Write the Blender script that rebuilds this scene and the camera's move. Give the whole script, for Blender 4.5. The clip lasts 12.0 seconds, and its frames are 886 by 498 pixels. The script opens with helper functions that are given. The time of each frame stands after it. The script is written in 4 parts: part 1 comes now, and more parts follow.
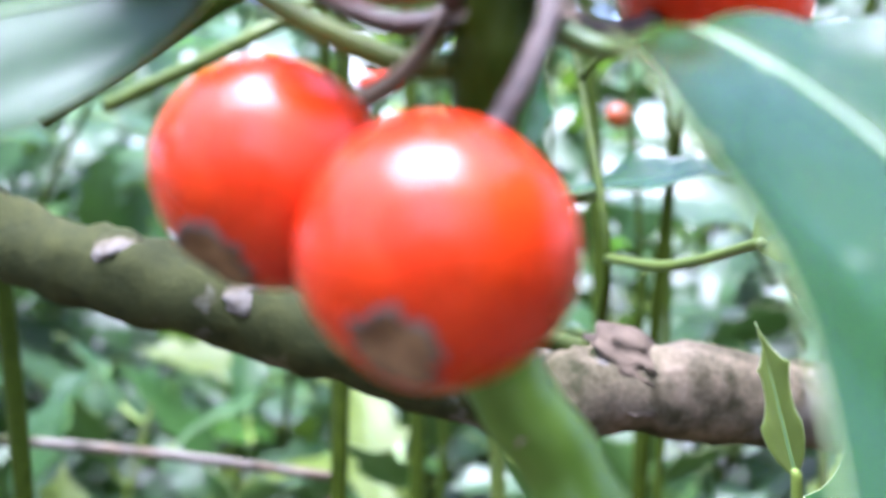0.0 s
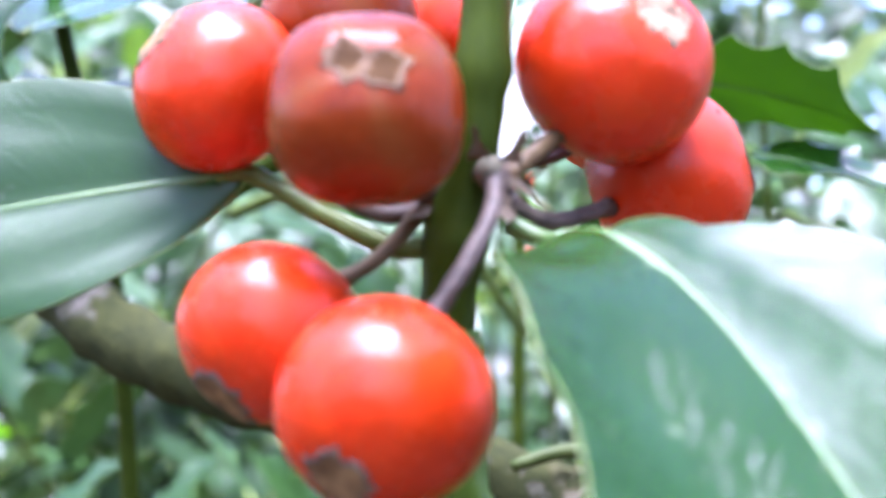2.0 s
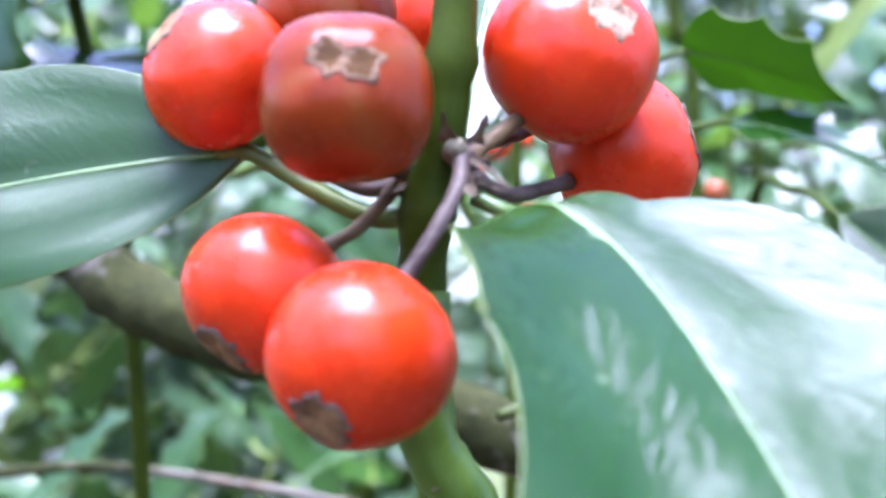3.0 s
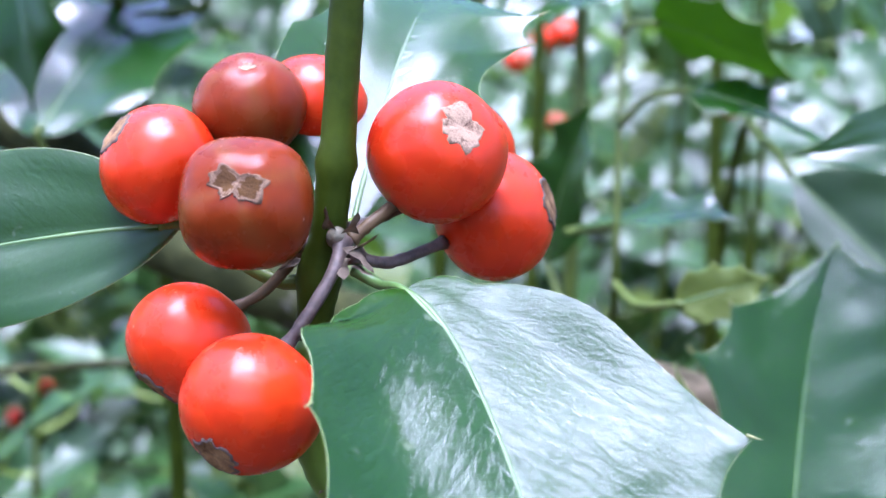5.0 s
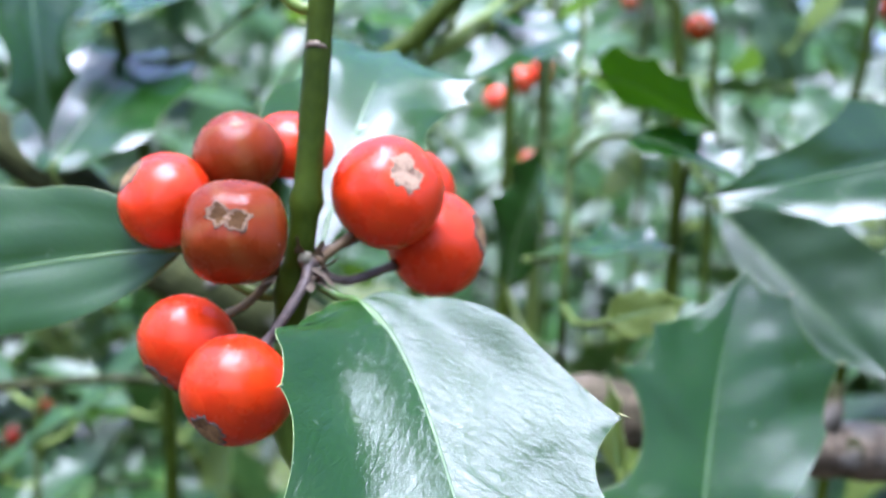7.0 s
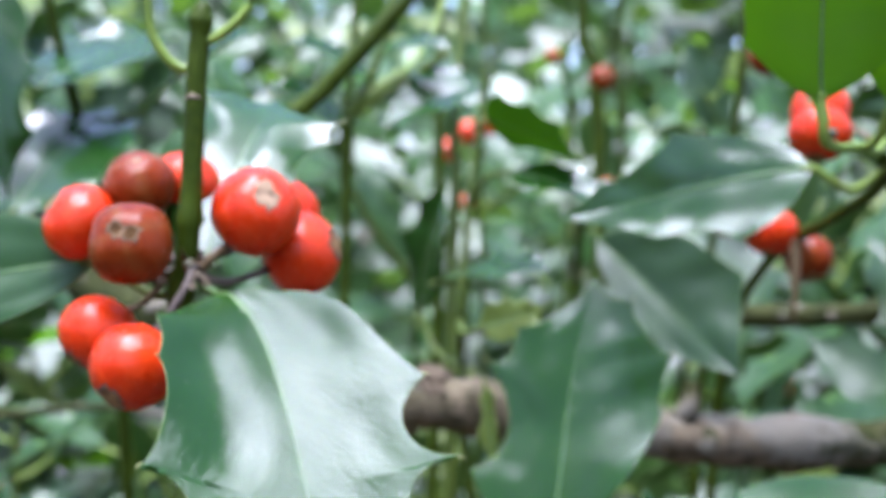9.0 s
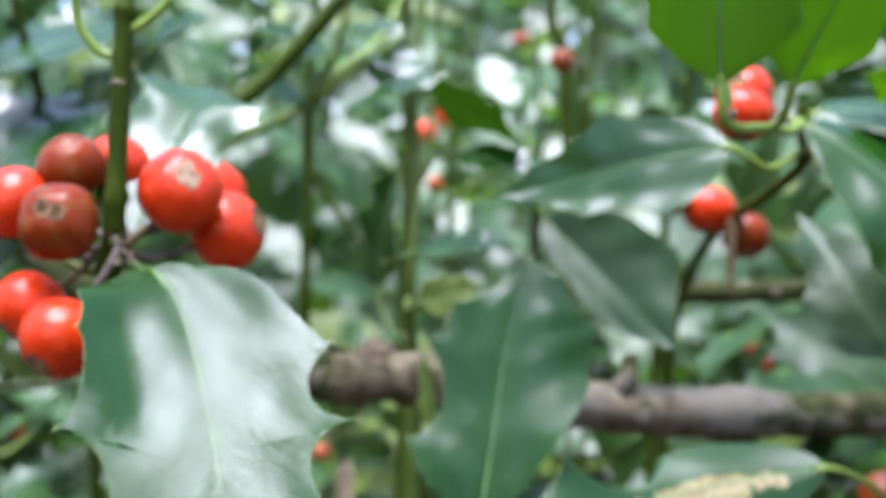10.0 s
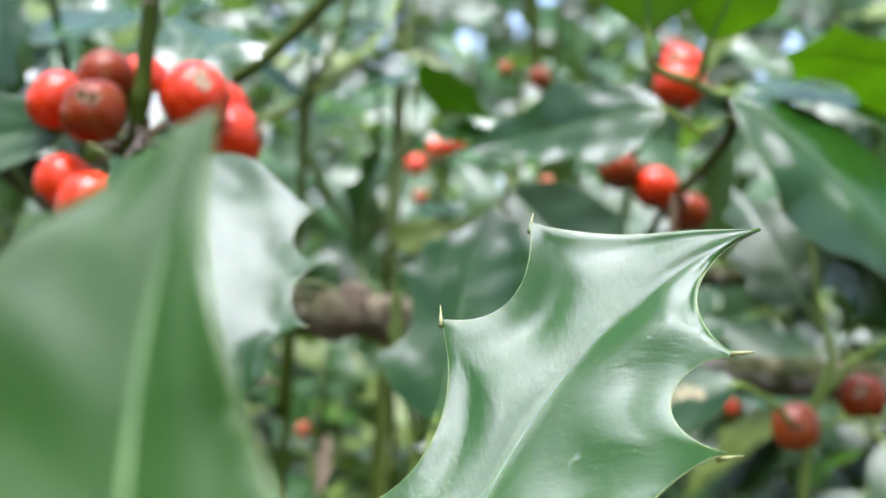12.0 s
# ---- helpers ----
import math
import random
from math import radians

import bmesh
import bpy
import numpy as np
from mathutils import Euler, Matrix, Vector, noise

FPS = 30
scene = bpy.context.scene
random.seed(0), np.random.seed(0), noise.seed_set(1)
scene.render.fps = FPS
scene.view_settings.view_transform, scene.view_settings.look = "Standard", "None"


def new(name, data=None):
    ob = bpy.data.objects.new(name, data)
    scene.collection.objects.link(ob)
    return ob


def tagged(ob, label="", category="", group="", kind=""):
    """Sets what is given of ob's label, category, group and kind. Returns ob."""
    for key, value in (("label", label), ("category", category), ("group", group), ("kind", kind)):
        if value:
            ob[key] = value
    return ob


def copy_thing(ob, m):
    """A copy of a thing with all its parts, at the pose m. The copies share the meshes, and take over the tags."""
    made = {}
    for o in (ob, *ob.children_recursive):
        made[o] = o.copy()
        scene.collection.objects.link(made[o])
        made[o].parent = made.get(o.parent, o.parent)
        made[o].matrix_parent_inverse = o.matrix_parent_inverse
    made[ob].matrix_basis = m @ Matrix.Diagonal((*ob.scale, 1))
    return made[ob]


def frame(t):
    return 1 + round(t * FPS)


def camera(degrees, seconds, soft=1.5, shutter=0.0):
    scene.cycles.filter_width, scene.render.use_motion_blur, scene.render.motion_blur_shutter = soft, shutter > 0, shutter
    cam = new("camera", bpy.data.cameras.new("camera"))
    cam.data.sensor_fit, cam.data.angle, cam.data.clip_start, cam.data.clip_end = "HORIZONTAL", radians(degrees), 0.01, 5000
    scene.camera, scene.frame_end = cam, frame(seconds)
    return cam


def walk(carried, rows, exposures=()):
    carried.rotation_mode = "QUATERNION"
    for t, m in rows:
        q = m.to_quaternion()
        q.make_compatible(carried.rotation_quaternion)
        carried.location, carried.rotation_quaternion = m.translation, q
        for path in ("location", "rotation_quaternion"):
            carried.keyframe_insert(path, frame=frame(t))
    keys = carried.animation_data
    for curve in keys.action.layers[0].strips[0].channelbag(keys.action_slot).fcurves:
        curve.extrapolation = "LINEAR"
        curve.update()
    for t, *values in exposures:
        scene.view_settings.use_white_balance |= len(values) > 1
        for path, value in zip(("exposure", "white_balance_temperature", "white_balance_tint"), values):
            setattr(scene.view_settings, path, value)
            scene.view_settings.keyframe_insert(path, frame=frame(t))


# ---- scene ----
# The walk: metres and degrees, x right, y ahead, z up; the lens stands in a hedge of holly at chest height.
LENS = 36.0
EYE = 1.30
CM = 0.01
cam = camera(LENS, 12.0)
# seconds, x, y, z in cm from the first eye, yaw, pitch, roll in degrees
ROWS = [
    (0.0, -0.000, -0.000, 0.000, 0.03, 0.02, 0.00),
    (0.5, 0.035, -0.253, -0.045, 0.46, 1.12, 0.70),
    (1.0, 0.289, -0.625, 0.088, 2.51, 4.16, 1.17),
    (1.5, 0.687, -0.978, 0.241, 5.61, 4.18, 1.98),
    (2.0, 0.790, -1.194, 0.266, 6.17, 3.76, 2.06),
    (2.5, 0.845, -1.572, 0.238, 5.78, 3.33, 2.09),
    (4.5, 2.179, -3.261, 1.289, 9.88, -4.27, 3.32),
    (5.0, 2.472, -3.731, 1.700, 9.55, -4.67, 3.30),
    (5.5, 2.647, -4.337, 1.709, 9.71, -3.87, 3.69),
    (6.0, 2.954, -4.908, 1.559, 10.08, -3.30, 3.31),
    (6.5, 3.104, -5.373, 1.917, 9.34, -3.79, 3.80),
    (8.5, 4.199, -8.067, 1.352, 9.51, -0.98, 3.21),
    (9.0, 5.185, -8.695, 1.516, 9.25, -0.93, 2.26),
    (9.5, 6.566, -9.165, 0.934, 9.76, -2.66, 2.83),
    (9.7, 6.541, -9.383, 1.111, 8.74, -4.68, 3.40),
    (10.0, 6.323, -9.284, 1.508, 9.50, -1.69, 2.03),
    (10.5, 7.192, -9.965, 0.864, 10.23, -1.16, 2.47),
    (11.0, 7.264, -10.683, 0.341, 10.71, -0.64, 3.11),
    (11.5, 7.250, -11.417, -0.042, 10.68, -0.21, 3.45),
    (12.0, 7.353, -12.188, -0.829, 9.51, 1.99, 4.46),
]


def eye_pose(x, y, z, yaw, pitch, roll):
    turn = Matrix.Rotation(radians(yaw), 4, "Z") @ Matrix.Rotation(radians(90 + pitch), 4, "X") @ Matrix.Rotation(radians(roll), 4, "Z")
    return Matrix.Translation((x * CM, y * CM, EYE + z * CM)) @ turn


walk(cam, [(r[0], eye_pose(*r[1:])) for r in ROWS], exposures=[(0.0, 4.18, 5500, 32), (1.5, 4.12, 5550, 36), (2.5, 4.09, 5450, 36), (4.5, 3.66, 5250, 36), (6.5, 3.55, 5400, 29), (8.5, 3.36, 5650, 23), (12.0, 3.26, 6200, 19)])
cam.data.dof.use_dof = True
cam.data.dof.focus_distance = 0.088
cam.data.dof.aperture_fstop = 48.0

# ---- light: a bright overcast sky over the hedge ----
SUN_UP, SUN_ROUND = 77.0, 203.0
world = bpy.data.worlds.new("sky")
scene.world = world
world.use_nodes = True
wn = world.node_tree.nodes
sky = wn.new("ShaderNodeTexSky")
sky.sky_type = "NISHITA"
sky.sun_disc = False
sky.sun_elevation, sky.sun_rotation = radians(SUN_UP), radians(SUN_ROUND)
sky.air_density, sky.dust_density, sky.ozone_density = 1.0, 3.0, 1.5
wn["Background"].inputs["Strength"].default_value = 0.068
world.node_tree.links.new(sky.outputs["Color"], wn["Background"].inputs["Color"])

sun = new("sun", bpy.data.lights.new("sun", "SUN"))
sun.data.energy, sun.data.angle, sun.data.color = 2.5, radians(45), (0.95, 0.97, 1.0)
a = radians(SUN_ROUND)
SUN_WAY = Vector((math.sin(a) * math.cos(radians(SUN_UP)), math.cos(a) * math.cos(radians(SUN_UP)), math.sin(radians(SUN_UP))))
sun.matrix_world = Matrix.Translation(SUN_WAY * 10) @ SUN_WAY.to_track_quat("Z", "Y").to_matrix().to_4x4()


# ---- materials ----
class Mat:
    """A small builder of node materials."""

    def __init__(self, name):
        self.m = bpy.data.materials.new(name)
        self.m.use_nodes = True
        self.t = self.m.node_tree
        self.b = self.t.nodes["Principled BSDF"]

    def node(self, kind, **values):
        n = self.t.nodes.new(kind)
        for k, v in values.items():
            n.inputs[k.replace("_", " ")].default_value = v
        return n

    def link(self, a, b):
        self.t.links.new(a, b)

    def math(self, op, a, b=None, c=None):
        n = self.t.nodes.new("ShaderNodeMath")
        n.operation = op
        for k, v in enumerate((a, b, c)):
            if v is None:
                continue
            if isinstance(v, (int, float)):
                n.inputs[k].default_value = v
            else:
                self.link(v, n.inputs[k])
        return n.outputs[0]

    def coords(self, kind="Object"):
        return self.t.nodes.new("ShaderNodeTexCoord").outputs[kind]

    def noise(self, scale, detail=4.0, rough=0.6, vector=None, dist=0.0):
        n = self.node("ShaderNodeTexNoise", Scale=scale, Detail=detail, Roughness=rough, Distortion=dist)
        self.link(vector if vector is not None else self.coords(), n.inputs["Vector"])
        return n.outputs["Fac"]

    def ramp(self, fac, stops):
        n = self.t.nodes.new("ShaderNodeValToRGB")
        e = n.color_ramp.elements
        while len(e) < len(stops):
            e.new(0.5)
        for k, (p, c) in enumerate(stops):
            e[k].position, e[k].color = p, (*c, 1.0) if len(c) == 3 else c
        self.link(fac, n.inputs["Fac"])
        return n.outputs["Color"]

    def mix(self, fac, a, b, blend="MIX"):
        n = self.t.nodes.new("ShaderNodeMix")
        n.data_type, n.blend_type = "RGBA", blend
        for k, v in ((0, fac), (6, a), (7, b)):
            if isinstance(v, (int, float)):
                n.inputs[k].default_value = v
            elif isinstance(v, tuple):
                n.inputs[k].default_value = (*v, 1.0)
            else:
                self.link(v, n.inputs[k])
        return n.outputs[2]

    def bump(self, height, strength, distance):
        n = self.node("ShaderNodeBump", Strength=strength, Distance=distance)
        self.link(height, n.inputs["Height"])
        return n.outputs["Normal"]


def leaf_material(name, dark, light, rough=0.28, through_col=(0.16, 0.34, 0.03), through_amount=0.18, vein=0.3, mined=False, spec=0.44, relief=0.34, dust=0.25, creases=80.0, lumps=0.25):
    """Glossy holly blade: uv.x runs along the rib, uv.y across, both in leaf lengths."""
    k = Mat(name)
    uv = k.coords("UV")
    sep = k.t.nodes.new("ShaderNodeSeparateXYZ")
    k.link(uv, sep.inputs[0])
    along, across = sep.outputs[0], k.math("ABSOLUTE", sep.outputs[1])
    obj = k.coords()
    big = k.noise(90.0, 3.0, 0.5, obj)
    # side veins leave the rib forwards
    wob = k.math("MULTIPLY_ADD", k.noise(6.0, 2.0, 0.5, uv), 0.25, along)
    ph = k.math("SUBTRACT", wob, k.math("MULTIPLY", across, 0.75))
    wave = k.math("SINE", k.math("MULTIPLY", ph, 2 * math.pi * 8))
    veins = k.math("MULTIPLY", k.math("POWER", k.math("MAXIMUM", wave, 0.0), 14.0), k.math("MINIMUM", k.math("MULTIPLY", across, 14.0), 1.0))
    info = k.t.nodes.new("ShaderNodeObjectInfo")
    isl = k.t.nodes.new("ShaderNodeNewGeometry")
    rnd = k.math("FRACT", k.math("ADD", info.outputs["Random"], isl.outputs["Random Per Island"]))
    tone = k.math("ADD", k.math("MULTIPLY", big, 0.75), k.math("MULTIPLY", rnd, 0.35))
    col = k.mix(k.ramp(tone, [(0.25, (0, 0, 0)), (0.8, (1, 1, 1))]), dark, light)
    col = k.mix(k.math("MULTIPLY", veins, 0.22 * vein), col, tuple(min(1.0, 2.2 * c + 0.03) for c in light))
    # pale dust and spots
    spots = k.ramp(k.noise(420.0, 2.0, 0.5, obj), [(0.72, (0, 0, 0)), (0.78, (1, 1, 1))])
    col = k.mix(k.math("MULTIPLY", spots, dust), col, (0.3, 0.36, 0.22))
    if mined:
        patch = k.math("SUBTRACT", 1.0, k.math("MULTIPLY", k.math("ADD",
            k.math("POWER", k.math("MULTIPLY", k.math("SUBTRACT", along, 0.33), 5.0), 2.0),
            k.math("POWER", k.math("MULTIPLY", k.math("SUBTRACT", sep.outputs[1], -0.012), 24.0), 2.0)), 1.0))
        patch = k.math("ADD", patch, k.math("MULTIPLY", k.math("SUBTRACT", k.noise(11.0, 4.0, 0.6, uv), 0.5), 3.6))
        mask = k.ramp(patch, [(0.15, (0, 0, 0)), (0.22, (1, 1, 1))])
        brown = k.ramp(k.noise(60.0, 4.0, 0.6, uv), [(0.42, (0.27, 0.24, 0.10)), (0.58, (0.17, 0.12, 0.05)), (0.70, (0.09, 0.05, 0.02))])
        col = k.mix(mask, col, brown)
    k.link(col, k.b.inputs["Base Color"])
    r = k.math("ADD", rough - 0.1, k.math("MULTIPLY", k.noise(160.0, 6.0, 0.7, obj, 1.5), 0.22))
    k.link(r, k.b.inputs["Roughness"])
    k.b.inputs["IOR"].default_value = 1.5
    k.b.inputs["Specular IOR Level"].default_value = spec
    # fine creases run the way of the side veins
    crease = k.t.nodes.new("ShaderNodeCombineXYZ")
    k.link(k.math("MULTIPLY", k.math("SUBTRACT", along, k.math("MULTIPLY", across, 0.75)), creases), crease.inputs[0])
    k.link(k.math("MULTIPLY", sep.outputs[1], 0.62 * creases), crease.inputs[1])
    brushed = k.noise(1.0, 6.0, 0.62, crease.outputs[0], 0.8)
    h = k.math("ADD", k.math("MULTIPLY", veins, -0.25 * vein), k.math("MULTIPLY", brushed, 0.65))
    h = k.math("ADD", h, k.math("MULTIPLY", k.noise(1400.0, 4.0, 0.6, obj), 0.12))
    h = k.math("ADD", h, k.math("MULTIPLY", k.noise(170.0, 2.0, 0.5, obj), lumps))
    k.link(k.bump(h, relief, 0.0004), k.b.inputs["Normal"])
    thru = k.t.nodes.new("ShaderNodeBsdfTranslucent")
    thru.inputs["Color"].default_value = (*through_col, 1)
    ms = k.t.nodes.new("ShaderNodeMixShader")
    ms.inputs[0].default_value = through_amount
    k.link(k.b.outputs[0], ms.inputs[1])
    k.link(thru.outputs[0], ms.inputs[2])
    k.link(ms.outputs[0], k.t.nodes["Material Output"].inputs["Surface"])
    return k.m


def plain_material(name, a, b, scale, rough, bump=0.3, dist=0.0004, detail=5.0, spec=0.5, lo=0.35, hi=0.65):
    """Two mottled colours with grain."""
    k = Mat(name)
    obj = k.coords()
    n1 = k.noise(scale, detail, 0.6, obj)
    n2 = k.noise(scale * 6, 4.0, 0.6, obj)
    f = k.math("ADD", k.math("MULTIPLY", n1, 0.7), k.math("MULTIPLY", n2, 0.3))
    k.link(k.mix(k.ramp(f, [(lo, (0, 0, 0)), (hi, (1, 1, 1))]), a, b), k.b.inputs["Base Color"])
    k.link(k.math("ADD", rough, k.math("MULTIPLY", k.math("SUBTRACT", n2, 0.5), 0.2)), k.b.inputs["Roughness"])
    k.b.inputs["Specular IOR Level"].default_value = spec
    k.link(k.bump(f, bump, dist), k.b.inputs["Normal"])
    return k.m


def berry_material(name, a, b, rough=0.27, streak=0.0, spec=0.32):
    """Taut, waxy skin with faint blotches, pores and a few pale specks."""
    k = Mat(name)
    obj = k.coords()
    n1 = k.noise(160.0, 3.0, 0.55, obj)
    col = k.mix(k.ramp(n1, [(0.3, (0, 0, 0)), (0.72, (1, 1, 1))]), a, b)
    if streak:
        sep = k.t.nodes.new("ShaderNodeSeparateXYZ")
        k.link(k.coords("UV"), sep.inputs[0])
        w = k.math("POWER", k.math("ABSOLUTE", k.math("SINE", k.math("MULTIPLY_ADD", sep.outputs[0], 4 * math.pi, k.math("MULTIPLY", n1, 1.5)))), 10.0)
        col = k.mix(k.math("MULTIPLY", w, streak), col, (0.17, 0.075, 0.018))
    specks = k.ramp(k.noise(1100.0, 1.0, 0.5, obj), [(0.76, (0, 0, 0)), (0.80, (1, 1, 1))])
    col = k.mix(k.math("MULTIPLY", specks, 0.5), col, (0.75, 0.5, 0.4))
    k.link(col, k.b.inputs["Base Color"])
    k.link(k.math("ADD", rough - 0.05, k.math("MULTIPLY", k.noise(300.0, 4.0, 0.6, obj), 0.12)), k.b.inputs["Roughness"])
    k.b.inputs["Specular IOR Level"].default_value = spec
    k.b.inputs["Subsurface Weight"].default_value = 0.15
    k.b.inputs["Subsurface Radius"].default_value = (1.0, 0.25, 0.1)
    k.b.inputs["Subsurface Scale"].default_value = 0.0012
    h = k.math("ADD", k.math("MULTIPLY", k.noise(900.0, 3.0, 0.6, obj), 0.2), k.math("MULTIPLY", k.noise(260.0, 2.0, 0.5, obj), 1.8))
    k.link(k.bump(h, 0.36, 0.0004), k.b.inputs["Normal"])
    return k.m


def bark_material(name):
    """Smooth grey-beige bark under uneven mossy cover, algae and crusts of pale lichen, with shade painted into the -x
    end.
    """
    k = Mat(name)
    obj = k.coords()
    fine, wide = k.noise(220.0, 5.0, 0.65, obj), k.noise(26.0, 3.0, 0.55, obj)
    bark = k.mix(k.ramp(fine, [(0.35, (0, 0, 0)), (0.65, (1, 1, 1))]), (0.036, 0.026, 0.015), (0.19, 0.15, 0.10))
    moss_shade = k.mix(k.ramp(fine, [(0.3, (0, 0, 0)), (0.7, (1, 1, 1))]), (0.012, 0.016, 0.004), (0.042, 0.047, 0.012))
    f = k.math("ADD", k.math("MULTIPLY", wide, 0.8), k.math("MULTIPLY", fine, 0.25))
    sep = k.t.nodes.new("ShaderNodeSeparateXYZ")
    k.link(obj, sep.inputs[0])
    # mossier towards -x, with the bough's shade there darkened into the colour
    f = k.math("ADD", f, k.math("MINIMUM", k.math("MAXIMUM", k.math("MULTIPLY", sep.outputs[0], 2.0), -0.13), 0.09))
    col = k.mix(k.ramp(f, [(0.50, (0, 0, 0)), (0.64, (1, 1, 1))]), moss_shade, bark)
    crust = k.math("ADD", k.math("MULTIPLY", k.noise(75.0, 2.0, 0.5, obj), 0.75), k.math("MULTIPLY", k.noise(420.0, 4.0, 0.6, obj), 0.25))
    crust = k.math("ADD", crust, k.math("MINIMUM", k.math("MAXIMUM", k.math("MULTIPLY", sep.outputs[0], 1.6), -0.09), 0.02))
    col = k.mix(k.ramp(crust, [(0.52, (0, 0, 0)), (0.60, (1, 1, 1))]), col, (0.135, 0.122, 0.095))
    k.link(col, k.b.inputs["Base Color"])
    k.b.inputs["Roughness"].default_value = 0.85
    k.b.inputs["Specular IOR Level"].default_value = 0.12
    k.link(k.bump(f, 0.9, 0.002), k.b.inputs["Normal"])
    return k.m


LEAF = leaf_material("leaf_dark_gloss", (0.006, 0.031, 0.0026), (0.014, 0.056, 0.0052), rough=0.19, through_col=(0.18, 0.40, 0.02), through_amount=0.10, spec=0.44, relief=0.15)
LEAF_BROAD = leaf_material("leaf_broad_gloss", (0.006, 0.031, 0.0030), (0.012, 0.050, 0.0050), rough=0.20, through_col=(0.22, 0.46, 0.015), through_amount=0.14, spec=0.36, relief=0.46, vein=0.12, creases=58.0, lumps=0.75)
LEAF_GREEN = leaf_material("leaf_mid_green", (0.007, 0.040, 0.0012), (0.014, 0.064, 0.0024), rough=0.20, through_col=(0.34, 0.56, 0.012), through_amount=0.26, spec=0.42, relief=0.12, dust=0.5)
LEAF_NEAR = leaf_material("leaf_near_gloss", (0.007, 0.040, 0.0012), (0.014, 0.064, 0.0024), rough=0.21, through_col=(0.34, 0.56, 0.012), through_amount=0.26, spec=0.42, relief=0.22, dust=0.5)
LEAF_CLEAR = leaf_material("leaf_clear_green", (0.012, 0.050, 0.0012), (0.022, 0.078, 0.0024), rough=0.35, through_col=(0.36, 0.52, 0.010), through_amount=0.34, spec=0.28, relief=0.12)
LEAF_SMOOTH = leaf_material("leaf_smooth_green", (0.007, 0.034, 0.0030), (0.014, 0.058, 0.0060), rough=0.38, through_col=(0.30, 0.52, 0.015), through_amount=0.22, spec=0.42, relief=0.22, dust=0.6)
LEAF_FRESH = leaf_material("leaf_fresh", (0.035, 0.11, 0.008), (0.06, 0.17, 0.013), rough=0.32, through_col=(0.28, 0.50, 0.015), through_amount=0.5)
LEAF_MINED = leaf_material("leaf_mined", (0.005, 0.028, 0.003), (0.011, 0.048, 0.005), rough=0.20, through_amount=0.10, mined=True)
LEAF_OLD = leaf_material("leaf_old_dull", (0.007, 0.029, 0.004), (0.020, 0.058, 0.009), rough=0.36, through_col=(0.20, 0.40, 0.03), through_amount=0.12, spec=0.42, relief=0.3, dust=0.4)
UNDER = plain_material("leaf_underside", (0.07, 0.15, 0.03), (0.12, 0.22, 0.045), 180.0, 0.5, spec=0.35)


def glow_through(m, col, amount):
    """Let light pass a thin blade."""
    t = m.node_tree
    thru = t.nodes.new("ShaderNodeBsdfTranslucent")
    thru.inputs["Color"].default_value = (*col, 1)
    ms = t.nodes.new("ShaderNodeMixShader")
    ms.inputs[0].default_value = amount
    t.links.new(t.nodes["Principled BSDF"].outputs[0], ms.inputs[1])
    t.links.new(thru.outputs[0], ms.inputs[2])
    t.links.new(ms.outputs[0], t.nodes["Material Output"].inputs["Surface"])
    return m


LEAF_PALE = leaf_material("leaf_pale", (0.055, 0.085, 0.010), (0.09, 0.125, 0.018), rough=0.45, through_col=(0.34, 0.44, 0.03), through_amount=0.32, spec=0.25)
UNDER_FRESH = glow_through(plain_material("leaf_underside_fresh", (0.05, 0.12, 0.004), (0.075, 0.16, 0.008), 180.0, 0.5, spec=0.25), (0.42, 0.66, 0.012), 0.58)
UNDER_DEEP = glow_through(plain_material("leaf_underside_deep", (0.018, 0.070, 0.003), (0.030, 0.10, 0.005), 180.0, 0.5, spec=0.2), (0.22, 0.46, 0.01), 0.38)
RIB = plain_material("leaf_rib", (0.055, 0.12, 0.025), (0.10, 0.18, 0.045), 300.0, 0.4)
MARGIN = plain_material("leaf_margin", (0.16, 0.24, 0.06), (0.30, 0.36, 0.12), 300.0, 0.4)
PETIOLE = plain_material("petiole", (0.10, 0.16, 0.018), (0.18, 0.25, 0.035), 200.0, 0.45, spec=0.35)
STEM = plain_material("stem_green", (0.018, 0.032, 0.0012), (0.040, 0.062, 0.0035), 160.0, 0.5, bump=0.4, spec=0.10)
STEM_LOW = plain_material("stem_light_green", (0.045, 0.10, 0.007), (0.08, 0.15, 0.014), 160.0, 0.4, bump=0.4, spec=0.35)
PEDICEL = plain_material("pedicel_purple", (0.028, 0.020, 0.015), (0.13, 0.098, 0.078), 400.0, 0.5, bump=0.5, spec=0.25)
PEDICEL_OLIVE = plain_material("pedicel_olive", (0.06, 0.036, 0.015), (0.12, 0.078, 0.032), 300.0, 0.5, spec=0.25)
THORN = plain_material("spine_tip", (0.16, 0.19, 0.05), (0.30, 0.30, 0.11), 300.0, 0.5)
BUD = plain_material("bud_skin", (0.055, 0.055, 0.032), (0.16, 0.145, 0.095), 700.0, 0.6, bump=0.6, spec=0.2)
SCALE = plain_material("bud_scale", (0.06, 0.042, 0.026), (0.22, 0.175, 0.12), 500.0, 0.7, bump=0.6, spec=0.15)
SCAR = plain_material("calyx_scar", (0.065, 0.030, 0.012), (0.30, 0.18, 0.08), 900.0, 0.75, bump=0.8, lo=0.4, hi=0.6, spec=0.1)
SCAR_CHALK = plain_material("calyx_chalky", (0.06, 0.028, 0.016), (0.33, 0.225, 0.14), 750.0, 0.8, bump=0.8, lo=0.36, hi=0.50, spec=0.1)
